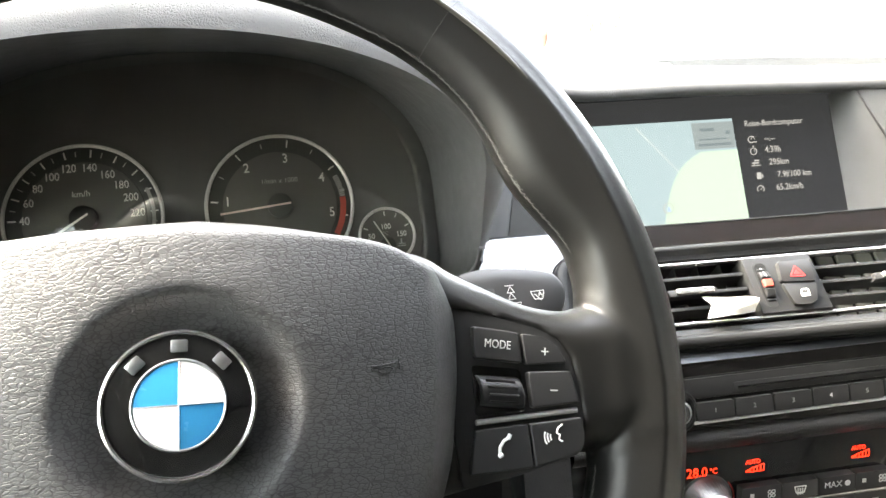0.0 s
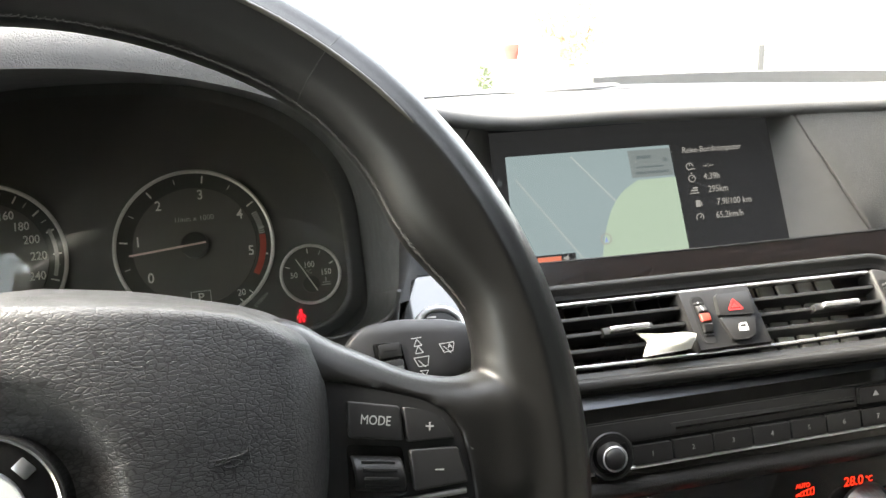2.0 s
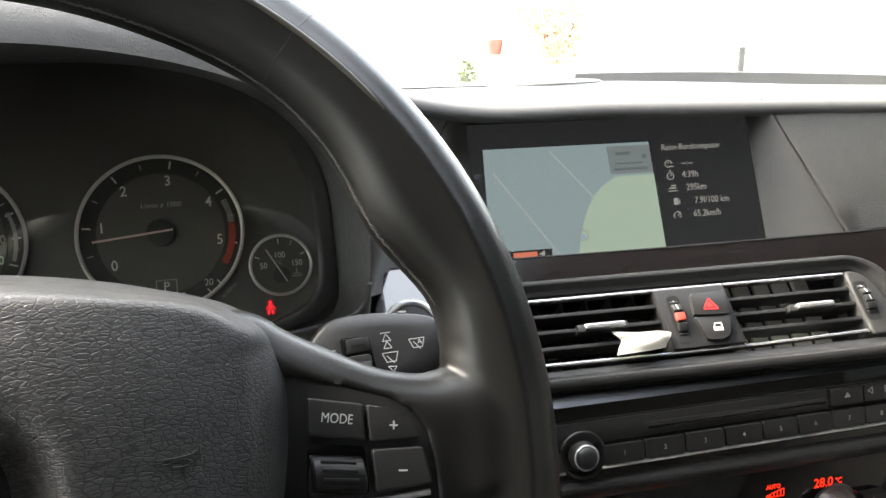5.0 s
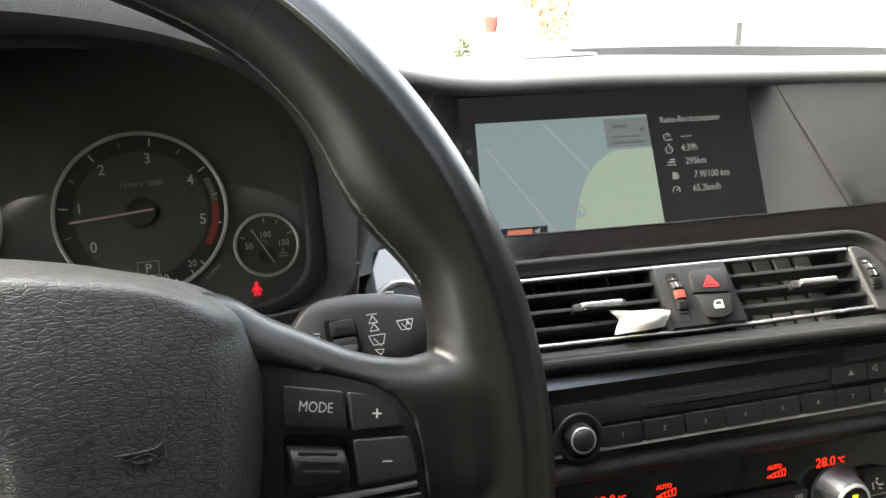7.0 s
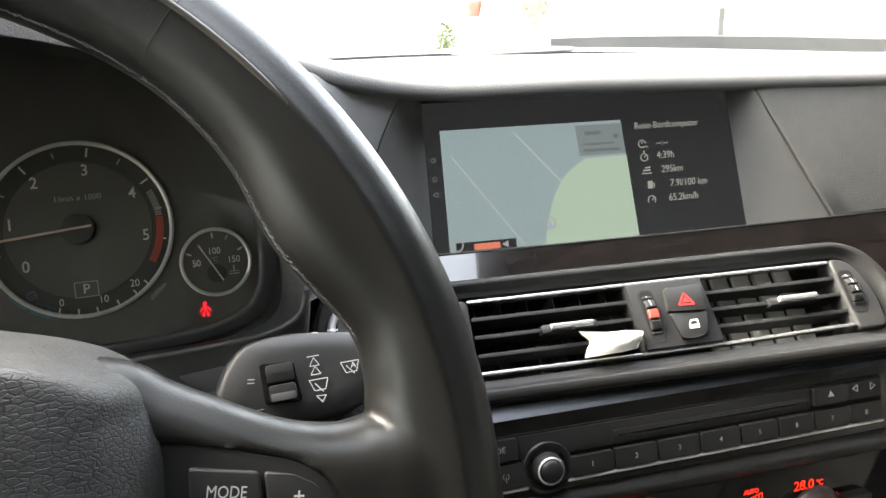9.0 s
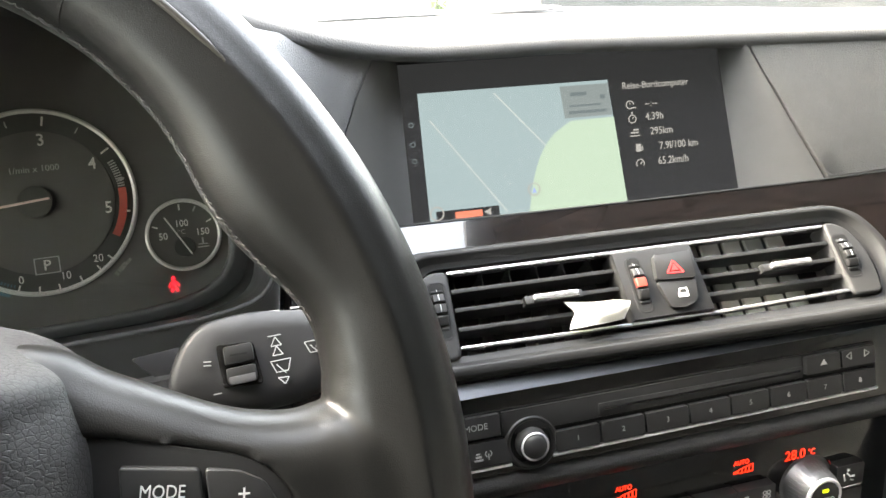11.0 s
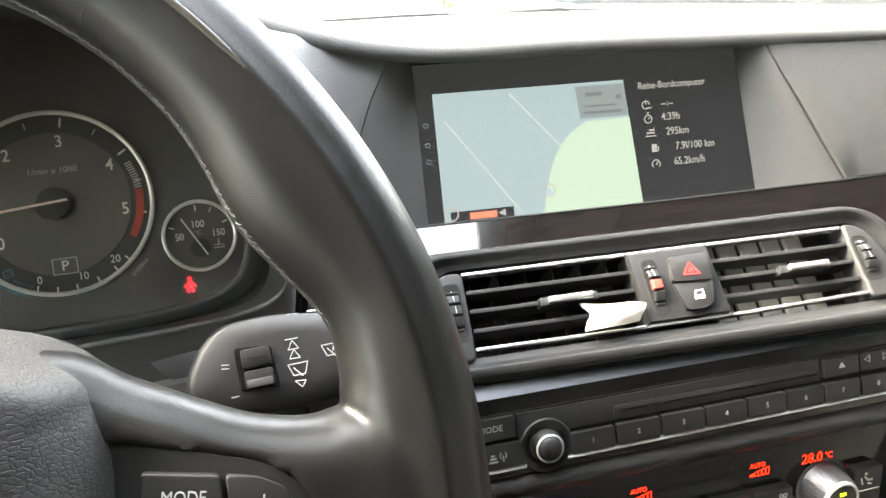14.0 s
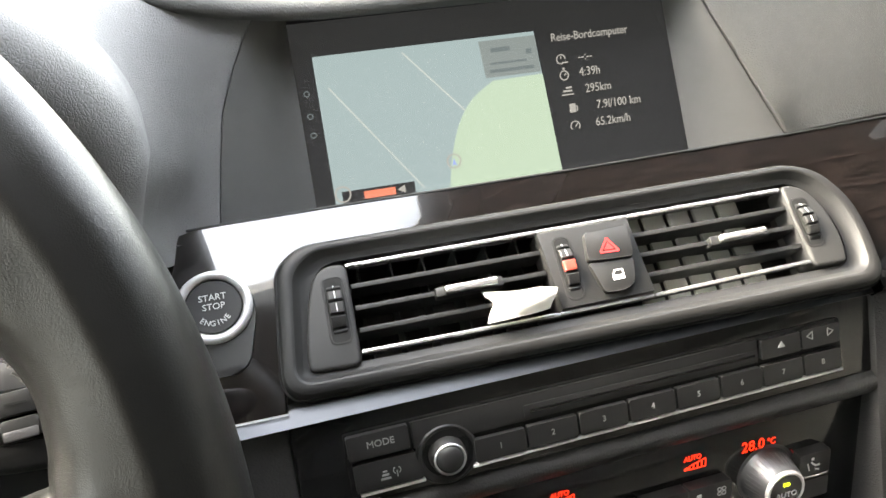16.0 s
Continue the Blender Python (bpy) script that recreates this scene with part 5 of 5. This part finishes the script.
    part("lower_key", plate(soft_poly(mm([(u0, -89.4), (u1, -89.4), (u1, -75.4), (u0, -75.4)]), 0.001), -0.0036, 0.0036, 0.0008), KEY, climate)
for u in (KL, KR):
    part("warm_arc", arc_band(u, KV, 0.0206, 0.0216, -8, 38, -0.0026, 12), REDPRINT, climate, "thin red arc")


# ---- steering wheel ----
wheel = thing("steering_wheel", WHEEL, "black leather car steering wheel with control keys", "steering wheel")
RC, RN, RR, RT = (-0.0086, 0.0043), -0.0553, 0.1874, 0.0197


def bump_at(a, c, w):
    d = (a - c + 180) % 360 - 180
    return np.exp(-(d / w) ** 2)


def rim_inner(a):
    """Inner radius of the rim: thumb rests above the spokes."""
    r = RR - RT
    for c, s in ((26, 1), (154, 1)):
        r = r - 0.0068 * bump_at(a, c - 1.5, 8.5) + 0.0030 * bump_at(a, c - 15 if c < 90 else c + 15, 5) + 0.0022 * bump_at(a, 48 if c < 90 else 132, 10)
    return r


def rim_radius(a, f):
    """The rim's section: an oval with a worn crease along its front."""
    c, s = np.cos(f), np.sin(f)
    w = np.where(c < 0, RR - rim_inner(a), RT)
    r = 1 / np.sqrt((c / w) ** 2 + (s / RT) ** 2)
    d = f - 1.53
    return r + 0.0009 * np.exp(-np.abs(d / 0.09) ** 1.3) - 0.0007 * np.exp(-((d - 0.40) / 0.26) ** 2) - 0.0004 * np.exp(-((d + 0.28) / 0.16) ** 2)


def rim_point(a, f, lift=0.0):
    r = float(rim_radius(a, f)) + lift
    rad = RR + r * math.cos(f)
    return Vector((RC[0] + rad * math.cos(radians(a)), RC[1] + rad * math.sin(radians(a)), RN + r * math.sin(f)))


# the upper edge of a side spoke, the panel of keys in it, and the closed outline
CREST = [(70, 46), (84, 46.5), (94, 42.6), (102.3, 35.8), (113, 29), (126, 21), (134, 17), (141, 14.6), (148, 13.0), (158, 12.0), (170, 10)]
KEYPAN = [(90, 22), (101, 19), (114, 14), (130.5, 7.0), (138.6, 1.2), (142.3, -7), (143.4, -18), (142.6, -31), (141.2, -39), (138, -43.4), (113, -46), (90, -47)]
SPOKE_OUT = [(p.x, p.y) for p in smooth_curve([(*q, 0) for q in CREST], 4)] + [(184, 0), (186, -24), (180, -44), (160, -43), (138, -45), (113, -48), (80, -50)]


def outline_distance(X, Y, pts):
    """Signed distance to a closed outline, negative inside."""
    d = np.full(X.shape, 1e9)
    inside = np.zeros(X.shape, bool)
    for (x0, y0), (x1, y1) in zip(pts, pts[1:] + pts[:1]):
        ex, ey = x1 - x0, y1 - y0
        t = np.clip(((X - x0) * ex + (Y - y0) * ey) / (ex * ex + ey * ey), 0, 1)
        d = np.minimum(d, (X - x0 - t * ex) ** 2 + (Y - y0 - t * ey) ** 2)
        if ey:
            inside ^= ((y0 > Y) != (y1 > Y)) & (X < x0 + (Y - y0) * ex / ey)
    return np.where(inside, -np.sqrt(d), np.sqrt(d))


def surface_of(F, origin, h):
    """The surface on which the field is nought, as vertices and quads."""
    inside = F < 0
    count = np.zeros(tuple(k - 1 for k in F.shape), np.int8)
    corners = [(a, b, c) for a in (0, 1) for b in (0, 1) for c in (0, 1)]
    cut = lambda A, o: A[o[0]:A.shape[0] - 1 + o[0], o[1]:A.shape[1] - 1 + o[1], o[2]:A.shape[2] - 1 + o[2]]
    for o in corners:
        count += cut(inside, o)
    cells = np.argwhere((count > 0) & (count < 8))
    index = np.full(count.shape, -1, np.int64)
    index[tuple(cells.T)] = np.arange(len(cells))
    total, hits = np.zeros((len(cells), 3)), np.zeros(len(cells))
    for o in corners:
        for axis in range(3):
            if o[axis]:
                continue
            q = list(o)
            q[axis] = 1
            f0, f1 = F[tuple((cells + o).T)], F[tuple((cells + q).T)]
            m = (f0 < 0) != (f1 < 0)
            t = f0[m] / (f0[m] - f1[m])
            p = cells[m] + np.array(o, float)
            p[:, axis] += t
            total[m] += p
            hits[m] += 1
    verts = np.array(origin) + h * total / hits[:, None]
    quads = []
    for axis in range(3):
        a, b = [k for k in range(3) if k != axis]
        low, high = [slice(None)] * 3, [slice(None)] * 3
        low[axis], high[axis] = slice(0, -1), slice(1, None)
        e = np.argwhere(inside[tuple(low)] != inside[tuple(high)])
        e = e[(e[:, a] > 0) & (e[:, b] > 0) & (e[:, a] < F.shape[a] - 1) & (e[:, b] < F.shape[b] - 1)]
        ring_ = []
        for da, db in ((1, 1), (0, 1), (0, 0), (1, 0)):
            c = e.copy()
            c[:, a] -= da
            c[:, b] -= db
            ring_.append(index[tuple(c.T)])
        quads.append(np.stack(ring_, 1))
    return verts, np.concatenate(quads)


def rim_and_spokes():
    """Leather rim flowing into the two side spokes, with a pocket for the keys."""
    h, lo, hi = 0.0014, (-0.226, -0.210, -0.082), (0.208, 0.222, -0.028)
    X, Y, Z = (np.arange(a, b, h) for a, b in zip(lo, hi))
    U, V = np.meshgrid(X, Y, indexing="ij")
    rho, ang = np.hypot(U - RC[0], V - RC[1]), np.degrees(np.arctan2(V - RC[1], U - RC[0]))
    A, Zn = ang[:, :, None], Z[None, None, :] - RN
    dr = (rho - RR)[:, :, None]
    d_rim = np.hypot(dr, Zn) - rim_radius(A, np.arctan2(Zn, dr))
    out2 = outline_distance(np.abs(U), V, mm(SPOKE_OUT))[:, :, None]
    pan2 = outline_distance(np.abs(U), V, mm(KEYPAN))[:, :, None]
    r, half, mid_n = 0.0165, 0.0185, -0.0562
    q0, q1 = out2 + r, np.abs(Z[None, None, :] - mid_n) - half + r
    d_sp = np.hypot(np.maximum(q0, 0), np.maximum(q1, 0)) + np.minimum(np.maximum(q0, q1), 0) - r
    k = 0.011
    t = np.clip(0.5 + 0.5 * (d_sp - d_rim) / k, 0, 1)
    d = d_sp * (1 - t) + d_rim * t - k * t * (1 - t)
    # the fold where the leather of rim and spoke meet
    d += 0.0013 * np.exp(-((d_sp - d_rim) / 0.0028) ** 2)
    d = np.maximum(d, -np.maximum(pan2, -0.0415 - Z[None, None, :]))
    verts, quads = surface_of(d, (X[0], Y[0], Z[0]), h)
    me = bpy.data.meshes.new("rim")
    me.from_pydata(verts.tolist(), [], quads.tolist())
    bm = bmesh.new()
    bm.from_mesh(me)
    bpy.data.meshes.remove(me)
    bmesh.ops.smooth_vert(bm, verts=bm.verts, factor=0.5, use_axis_x=True, use_axis_y=True, use_axis_z=True)
    return bm


rim_ob = part("rim", rim_and_spokes(), RIM, wheel, "worn smooth black leather rim and spokes", sharp=80)


def stitching(a0, a1):
    """Crossed thread along the inner seam."""
    pieces, a, flip = [], a0, 1
    rnd = random.Random(4)
    while a < a1:
        w = 0.012 + 0.022 * rnd.random()
        f, g = math.pi - 0.17 + w * flip, math.pi - 0.17 - w * flip
        p, q = rim_point(a, f), rim_point(a + 0.5 + 0.9 * rnd.random(), g)
        m = rim_point(a + 0.5, math.pi - 0.17 + 0.02 * rnd.random(), 0.0004 + 0.0006 * rnd.random())
        pieces.append(tube([p, m, q], 0.00014 + 0.00009 * rnd.random(), 5))
        a += 0.25 + rnd.random() * 0.4
        flip = -flip
    return joined(pieces)


part("stitching", stitching(11, 96), THREAD, rim_ob, "frayed grey cross stitching")
part("stitching", stitching(-70, -18), THREAD, rim_ob, "frayed grey cross stitching")


def seam(a):
    return tube([rim_point(a, -0.9 + (math.pi + 0.75) * j / 24, -0.00005) for j in range(25)], 0.00026, 6)


for a in (47.5, 120.5):
    part("seam", seam(a), BLACK, rim_ob, "radial leather seam")
part("edge_piping", tube([rim_point(a, 1.53, -0.0009 - 0.010 * max(0.0, (a - 90) / 72 - 0.7, (90 - a) / 72 - 0.7)) for a in range(14, 167, 2)], 0.0013, 10), PIPING, rim_ob, "worn raised leather edge")

# airbag cover
TURN = -6.0   # the wheel stands turned a little to the right
PAD = smooth_curve([(0, 71.6), (22, 70.0), (40, 67.6), (54, 64.8), (67, 62.0), (79, 58.0), (88, 52.0), (94, 43.6), (96, 32.6), (96, 9.0), (93.6, -11.0), (90, -30.0), (80, -52.0), (62, -70.0), (34, -84.0), (0, -90.0)], 5)
PADR = [(p.x, p.y) for p in (Vector((q[0], q[1])) for q in PAD)]
PAD_OUT = [(u * math.cos(radians(TURN)) - v * math.sin(radians(TURN)), u * math.sin(radians(TURN)) + v * math.cos(radians(TURN))) for u, v in PADR + [(-u, v) for u, v in PADR[-2:0:-1]]]


def pad_depth(u, v):
    """Height of the cover's face, in millimetres, over its plan."""
    return -4.5 - 22 * abs(u / 98) ** 2.2 - 7 * abs(v / (62 if v > 0 else 90)) ** 2.2


def airbag():
    rings = []
    for r, n in ((22.4, -15.0), (24.5, -14.8), (26.5, -14.2), (29, -12.2), (32, -8.8), (35.4, -5.8), (36.8, -5.1), (39, -4.7)):
        rg = []
        for u, v in PAD_OUT:
            d = math.hypot(u, v)
            a, b = u / d * r, v / d * r
            rg.append((a * MM, b * MM, (n + (pad_depth(a, b) + 4.7) * min(1, max(0, (r - 26) / 12))) * MM))
        rings.append(rg)
    for t in (0.12, 0.24, 0.36, 0.45, 0.52, 0.57, 0.61, 0.64, 0.67, 0.70, 0.73, 0.76, 0.79, 0.82, 0.85, 0.88, 0.905, 0.925, 0.945, 0.96, 0.972, 0.982, 0.989, 0.994, 0.998, 1.0, 1.001):
        rg = []
        for u, v in PAD_OUT:
            d = math.hypot(u, v)
            k = (39 + (d - 39) * min(t, 1)) / d
            a, b = u * k, v * k
            e = min(1.0, max(0.0, (v - 14) / 26))
            edge = -44 - 20 * e * e * (3 - 2 * e)
            # a flank with a marked edge at the sides, a tight roll along the top
            f = min(1.0, max(0.0, (v - 32) / 16))
            start, share = 0.76 + 0.14 * f, 0.42 - 0.22 * f
            s = min(1.0, max(0.0, (t - start) / (1 - start)))
            ease = (s * s * 0.35 + s * 0.65 if s > 0.12 else s * s * 5.7) * (1 - f) + s * s * f
            roll = (pad_depth(u, v) - edge) * (share * ease + (1 - share) * (1 - math.sqrt(max(0.0, 1 - min(t, 1) ** (14 + 16 * f)))))
            side = pad_depth(a, b) - roll
            # along the top a shelf runs back from the crest
            shelf = -64 + (1 - min(t, 1)) * (d - 39) * 3.7
            top = -2.6 * math.log(math.exp(-pad_depth(a, b) / 2.6) + math.exp(-shelf / 2.6))
            rg.append((a * MM, b * MM, (side + (top - side) * f * f * (3 - 2 * f) - (12 if t > 1 else 0)) * MM))
        rings.append(rg)
    return loft(rings, True, True, False)


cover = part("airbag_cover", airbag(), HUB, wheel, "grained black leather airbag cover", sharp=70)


def pad_n(u, v):
    return pad_depth(u, v) * MM


def horn_symbol():
    """A small raised outline of a horn."""
    n = lambda u, v: ((u + 1.0) * MM, (v + 2.2) * MM, pad_n(u + 1.0, v + 2.2) + 0.00015)
    lines = [[(58.0, 0.2), (61, 0.0), (64, 0.0), (66.2, 0.3), (67.8, 1.2)], [(58.0, -1.2), (60.0, -1.3)], [(58.0, 0.2), (58.0, -1.2)], [(68.0, 1.8), (68.0, -2.4)],
             [(62.8 + 2.5 * math.cos(radians(20 * i)), -1.7 + 1.0 * math.sin(radians(20 * i))) for i in range(19)]]
    return joined([tube([n(*p) for p in line], 0.00022, 6) for line in lines])


part("horn_symbol", horn_symbol(), HUB, cover, "faint embossed horn sign")

# badge: a plain roundel
BADGE = (-0.0001, 0.0004, -0.0012)
emblem = part("badge", lathe([(0.0228, -0.0150), (0.0228, -0.0035), (0.0228, -0.001), (0.0222, 0.0), (0.0216, -0.0004), (0.0180, 0.0004), (0.0136, 0.0010), (0.0002, 0.0012)], k=72), GLOSS, wheel, "round black badge with blue and white quarters", at=pose(BADGE[0], BADGE[1], BADGE[2], 0, 0, TURN + 1) @ Matrix.Scale(0.962, 4))
part("outer_ring", ring(0, 0, -0.0002, 0.0221, 0.0009, 72), CHROME, emblem, "polished ring")
part("inner_ring", ring(0, 0, 0.0011, 0.0135, 0.0005, 64), SATIN, emblem)
for i in range(4):
    pts = [(0, 0)] + [(0.0132 * math.cos(radians(90 * i + 91 * j / 12)), 0.0132 * math.sin(radians(90 * i + 91 * j / 12))) for j in range(13)]
    q = bmesh.new()
    rows = []
    for t in (1.0, 0.75, 0.5, 0.25, 0.02):
        rows.append([(p[0] * t, p[1] * t, 0.0012 + 0.0009 * (1 - t * t)) for p in pts[1:]])
    part("quarter", loft(rows, False), EBLUE if i % 2 else EWHITE, emblem, "sky-blue quarter" if i % 2 else "white quarter", at=pose(0, 0, 0, 0, 0, -1.0))
for a in (0, 90):
    c, s = math.cos(radians(a - 1)), math.sin(radians(a - 1))
    part("divider", tube([(0.0133 * c * t, 0.0133 * s * t, 0.0013 + 0.0009 * (1 - t * t)) for t in (-1, -0.5, 0, 0.5, 1)], 0.00022, 5), SATIN, emblem)
for a in (134, 89, 44):
    part("raised_mark", box(-0.0025, 0.0025, -0.0019, 0.0019, 0.0, 0.0012, 0.0005), SATIN, emblem, "small silver bar", at=pose(0.0178 * math.cos(radians(a)), 0.0178 * math.sin(radians(a)), 0.0002, 0, 0, a - 90))


def controls(s):
    flip = lambda pts: [(u * s, v) for u, v in (pts if s > 0 else pts[::-1])]
    pan = flip([(p[0] + 0.1, p[1]) for p in soft_poly(KEYPAN, 2, 2)])
    board = part("key_board", plate([(u * MM, v * MM) for u, v in pan], -0.050, -0.0390, 0.0006), KEY, wheel, "satin black key panel")

    def key(name, pts, top=-0.0355, mat=BLACK, label=""):
        return part(name, plate([(u * MM, v * MM) for u, v in flip(soft_poly(pts, 1.3, 3))], -0.042, top, 0.0013, 3), mat, board, label)
    k = key("mode_key", [(103.4, 11.8), (121.4, 6.4), (120.6, -5.4), (102.2, -0.5)])
    if s > 0:
        text("legend", "MODE", 0.0046, 0.1120, 0.0032, -0.0354, GREYPRINT, board, -15, 0.82)
    k2 = key("plus_key", [(122.6, 6.0), (130.5, 3.2), (136.2, -1.0), (139.0, -8.2), (121.9, -6.2)])
    k3 = key("minus_key", [(122.0, -8.8), (139.6, -11.4), (141.0, -24.0), (121.3, -22.7)])
    if s > 0:
        part("symbol", joined([bar((0.1292, -0.0022), (0.1320, -0.0028), 0.0005, -0.0353), bar((0.1303, -0.0039), (0.1309, -0.0011), 0.0005, -0.0353)]), GREYPRINT, board)
        part("symbol", bar((0.1297, -0.0173), (0.1327, -0.0179), 0.0005, -0.0353), GREYPRINT, board)
    w = part("roller_well", plate([(u * MM, v * MM) for u, v in flip(soft_poly([(101.2, -2.6), (120.4, -7.4), (119.4, -23.6), (99.2, -21.6)], 2, 3))], -0.042, -0.0385, 0.0006), GLOSS, board)
    rows = []
    for i in range(17):
        a = radians(-75 + 150 * i / 16)
        rows.append([((110.2 + x) * s * MM, (-14.4 + 6.2 * math.sin(a) - 0.24 * x) * MM, (-40.5 + 7.6 * math.cos(a) * (1 - 0.05 * abs(x) / 8.4) - (1.2 if abs(x) > 8.0 else 0)) * MM) for x in (-8.6, -7.9, -5.4, 0, 5.4, 7.9, 8.6)])
    roll = part("scroll_roller", loft(rows, False), BLACK, board, "ribbed scroll roller")
    for a in (-40, -14, 14, 40):
        q = radians(a)
        part("rib", tube([((110.2 + x) * s * MM, (-14.4 + 6.2 * math.sin(q) - 0.24 * x) * MM, (-40.5 + 7.7 * math.cos(q)) * MM) for x in (-5.6, 5.6)], 0.0006, 6), KEY, board)
    part("silver_bar", tube([((98.5 + 41 * t) * s * MM, (-23.9 - 2.6 * t) * MM, -0.0368) for t in (0, 0.5, 1)], 0.0011, 8), SATIN, board, "thin silver bar")
    k4 = key("phone_key", [(97.6, -26.6), (118.2, -27.9), (117.4, -44.0), (92.6, -42.0)])
    k5 = key("voice_key", [(119.0, -28.0), (140.8, -29.4), (139.6, -38.5), (136.6, -42.6), (118.2, -44.2)])
    if s > 0:
        part("symbol", joined([tube([(0.1049, -0.0370, -0.0350), (0.1054, -0.0343, -0.0350), (0.1073, -0.0322, -0.0350), (0.1098, -0.0312, -0.0350)], 0.00062, 7), tube([(0.1044, -0.0374, -0.0350), (0.1060, -0.0366, -0.0350)], 0.00085, 7), tube([(0.1091, -0.0318, -0.0350), (0.1103, -0.0303, -0.0350)], 0.00085, 7)]), PRINT, board)
        part("symbol", joined([arc_band(0.1285, -0.0345, r, r + 0.0005, 150, 205, -0.0352, 6) for r in (0.0022, 0.0034, 0.0046)] + [tube([(0.1318, -0.0306, -0.0353), (0.1297, -0.0316, -0.0353), (0.1289, -0.0333, -0.0353), (0.1300, -0.0342, -0.0353), (0.1293, -0.0358, -0.0353), (0.1306, -0.0368, -0.0353)], 0.00034, 5)]), PRINT, board)


controls(1)
controls(-1)
part("lower_spoke", solid(-0.045, 0.045, -0.172, -0.07, -0.066, -0.036, 0.008), SATIN, wheel, "satin lower spoke")
part("column_boss", lathe([(0.055, -0.034), (0.058, -0.11)], 0, 0, 32, False), BLACK, wheel)

# ---- steering column and wiper stalk ----
column = thing("steering_column", WHEEL, "black plastic steering column shroud behind the wheel", "steering column")
part("shroud", plate(soft_poly(mm([(-72, 10), (66, 10), (72, -20), (50, -72), (-55, -72)]), 0.02), -0.30, -0.112, 0.012, 3), BLACK, column)
stalk = thing("wiper_stalk", STALK, "black plastic wiper stalk with white printed symbols", "wiper stalk")


def stalk_body():
    out = soft_poly([(-42, -10), (-37, 4), (-27, 14.5), (-8, 15.6), (17, 12.0), (29, 8), (33, -2), (28, -14), (12, -22), (-6, -23), (-28, -20)], 7, 4)
    rings = []
    for k, n in ((0.55, -24), (0.9, -20), (1.0, -13), (1.0, -5), (0.965, -1.4), (0.90, 0.0), (0.5, 0.6), (0.02, 0.7)):
        rings.append([(u * k * MM, v * k * MM - 0.002 * (1 - k), n * MM) for u, v in out])
    return loft(rings, True, True, True)


sb = part("stalk_body", stalk_body(), STALKMAT, stalk, sharp=50)
part("collar", plate(soft_poly(mm([(-34, 4.8), (-9, 2.6), (-12, -4), (-21, -11), (-30, -2)]), 0.002), -0.034, -0.0235, 0.001), FRAME, stalk)
part("stalk_root", loft([[Vector((u, v, n)) * MM for v, n in ((-4, -6), (-20, -6), (-26, -16), (-20, -26), (-4, -26), (0, -16))] for u in (-30, -52, -80)], True, True, True), BLACK, stalk)
part("stalk_arm", plate(soft_poly(mm([(-53, 7.4), (-31, 8.6), (-30, -4), (-41, -6)]), 0.0015), -0.024, -0.013, 0.0012), STALKMAT, stalk)
for u in (2.0, 10.5):
    part("edge_sign", bar(((u - 2.2) * MM, 0.01345), ((u + 2.2) * MM, 0.0131), 0.0007, -0.0012, 0.0008), GREYPRINT, stalk)
wl = part("roller_well", plate(soft_poly(mm([(-21.6, 4.0), (-8.0, 2.8), (-6.6, -13.6), (-21.4, -12.6)]), 0.0015, 2), -0.001, 0.0009, 0.0004), GLOSS, stalk)
for a, b in ((2.6, -4.8), (-5.6, -11.8)):
    part("roller", box(-0.0195, -0.0085, b * MM, a * MM, -0.001, 0.0034, 0.0014), KEY, wl)
part("roller_groove", bar((-0.0172, -0.0012), (-0.0110, -0.0015), 0.0007, 0.0036), PIT, wl)
part("roller_face", box(-0.0188, -0.0092, -0.0122, -0.0092, 0.0028, 0.0037, 0.0004), KNOBMETAL, wl, "pale lower roller face")


def stalk_print():
    z = 0.0012
    def put(bms):
        part("symbol", joined(bms), GREYPRINT, stalk)
    tri = lambda c, s, up: [bar((c[0] - s, c[1]), (c[0] + s, c[1]), 0.00032, z), bar((c[0] - s, c[1]), (c[0], c[1] + up * s * 1.7), 0.00032, z), bar((c[0] + s, c[1]), (c[0], c[1] + up * s * 1.7), 0.00032, z)]
    put(tri((0.0002, -0.0042), 0.0020, 1) + tri((0.0002, -0.0006), 0.0020, 1) + [bar((-0.0024, 0.0034), (0.0026, 0.0034), 0.00032, z)])
    def wiper(c):
        return [bar((c[0] - 0.0038, c[1] + 0.0022), (c[0] + 0.0038, c[1] + 0.0022), 0.00032, z), bar((c[0] - 0.0038, c[1] + 0.0022), (c[0] - 0.0022, c[1] - 0.0022), 0.00032, z), bar((c[0] + 0.0038, c[1] + 0.0022), (c[0] + 0.0022, c[1] - 0.0022), 0.00032, z), bar((c[0] - 0.0022, c[1] - 0.0022), (c[0] + 0.0022, c[1] - 0.0022), 0.00032, z), bar((c[0] - 0.0018, c[1] + 0.0008), (c[0] + 0.0012, c[1] - 0.0030), 0.00032, z)]
    put(wiper((0.0008, -0.0085)))
    put(wiper((0.0146, -0.0036)))
    text("legend", "A", 0.0034, 0.0158, -0.0032, z, GREYPRINT, stalk)
    put([bar((-0.0012, -0.0128), (0.0028, -0.0132), 0.00032, z), bar((-0.0012, -0.0128), (0.0010, -0.0155), 0.00032, z), bar((0.0028, -0.0132), (0.0010, -0.0155), 0.00032, z)])
    put([bar((-0.0268, -0.0014), (-0.0240, -0.0018), 0.00032, z), bar((-0.0270, -0.0028), (-0.0242, -0.0032), 0.00032, z)])
    put([bar((-0.0250, -0.0140), (-0.0222, -0.0140), 0.00032, z)])


stalk_print()
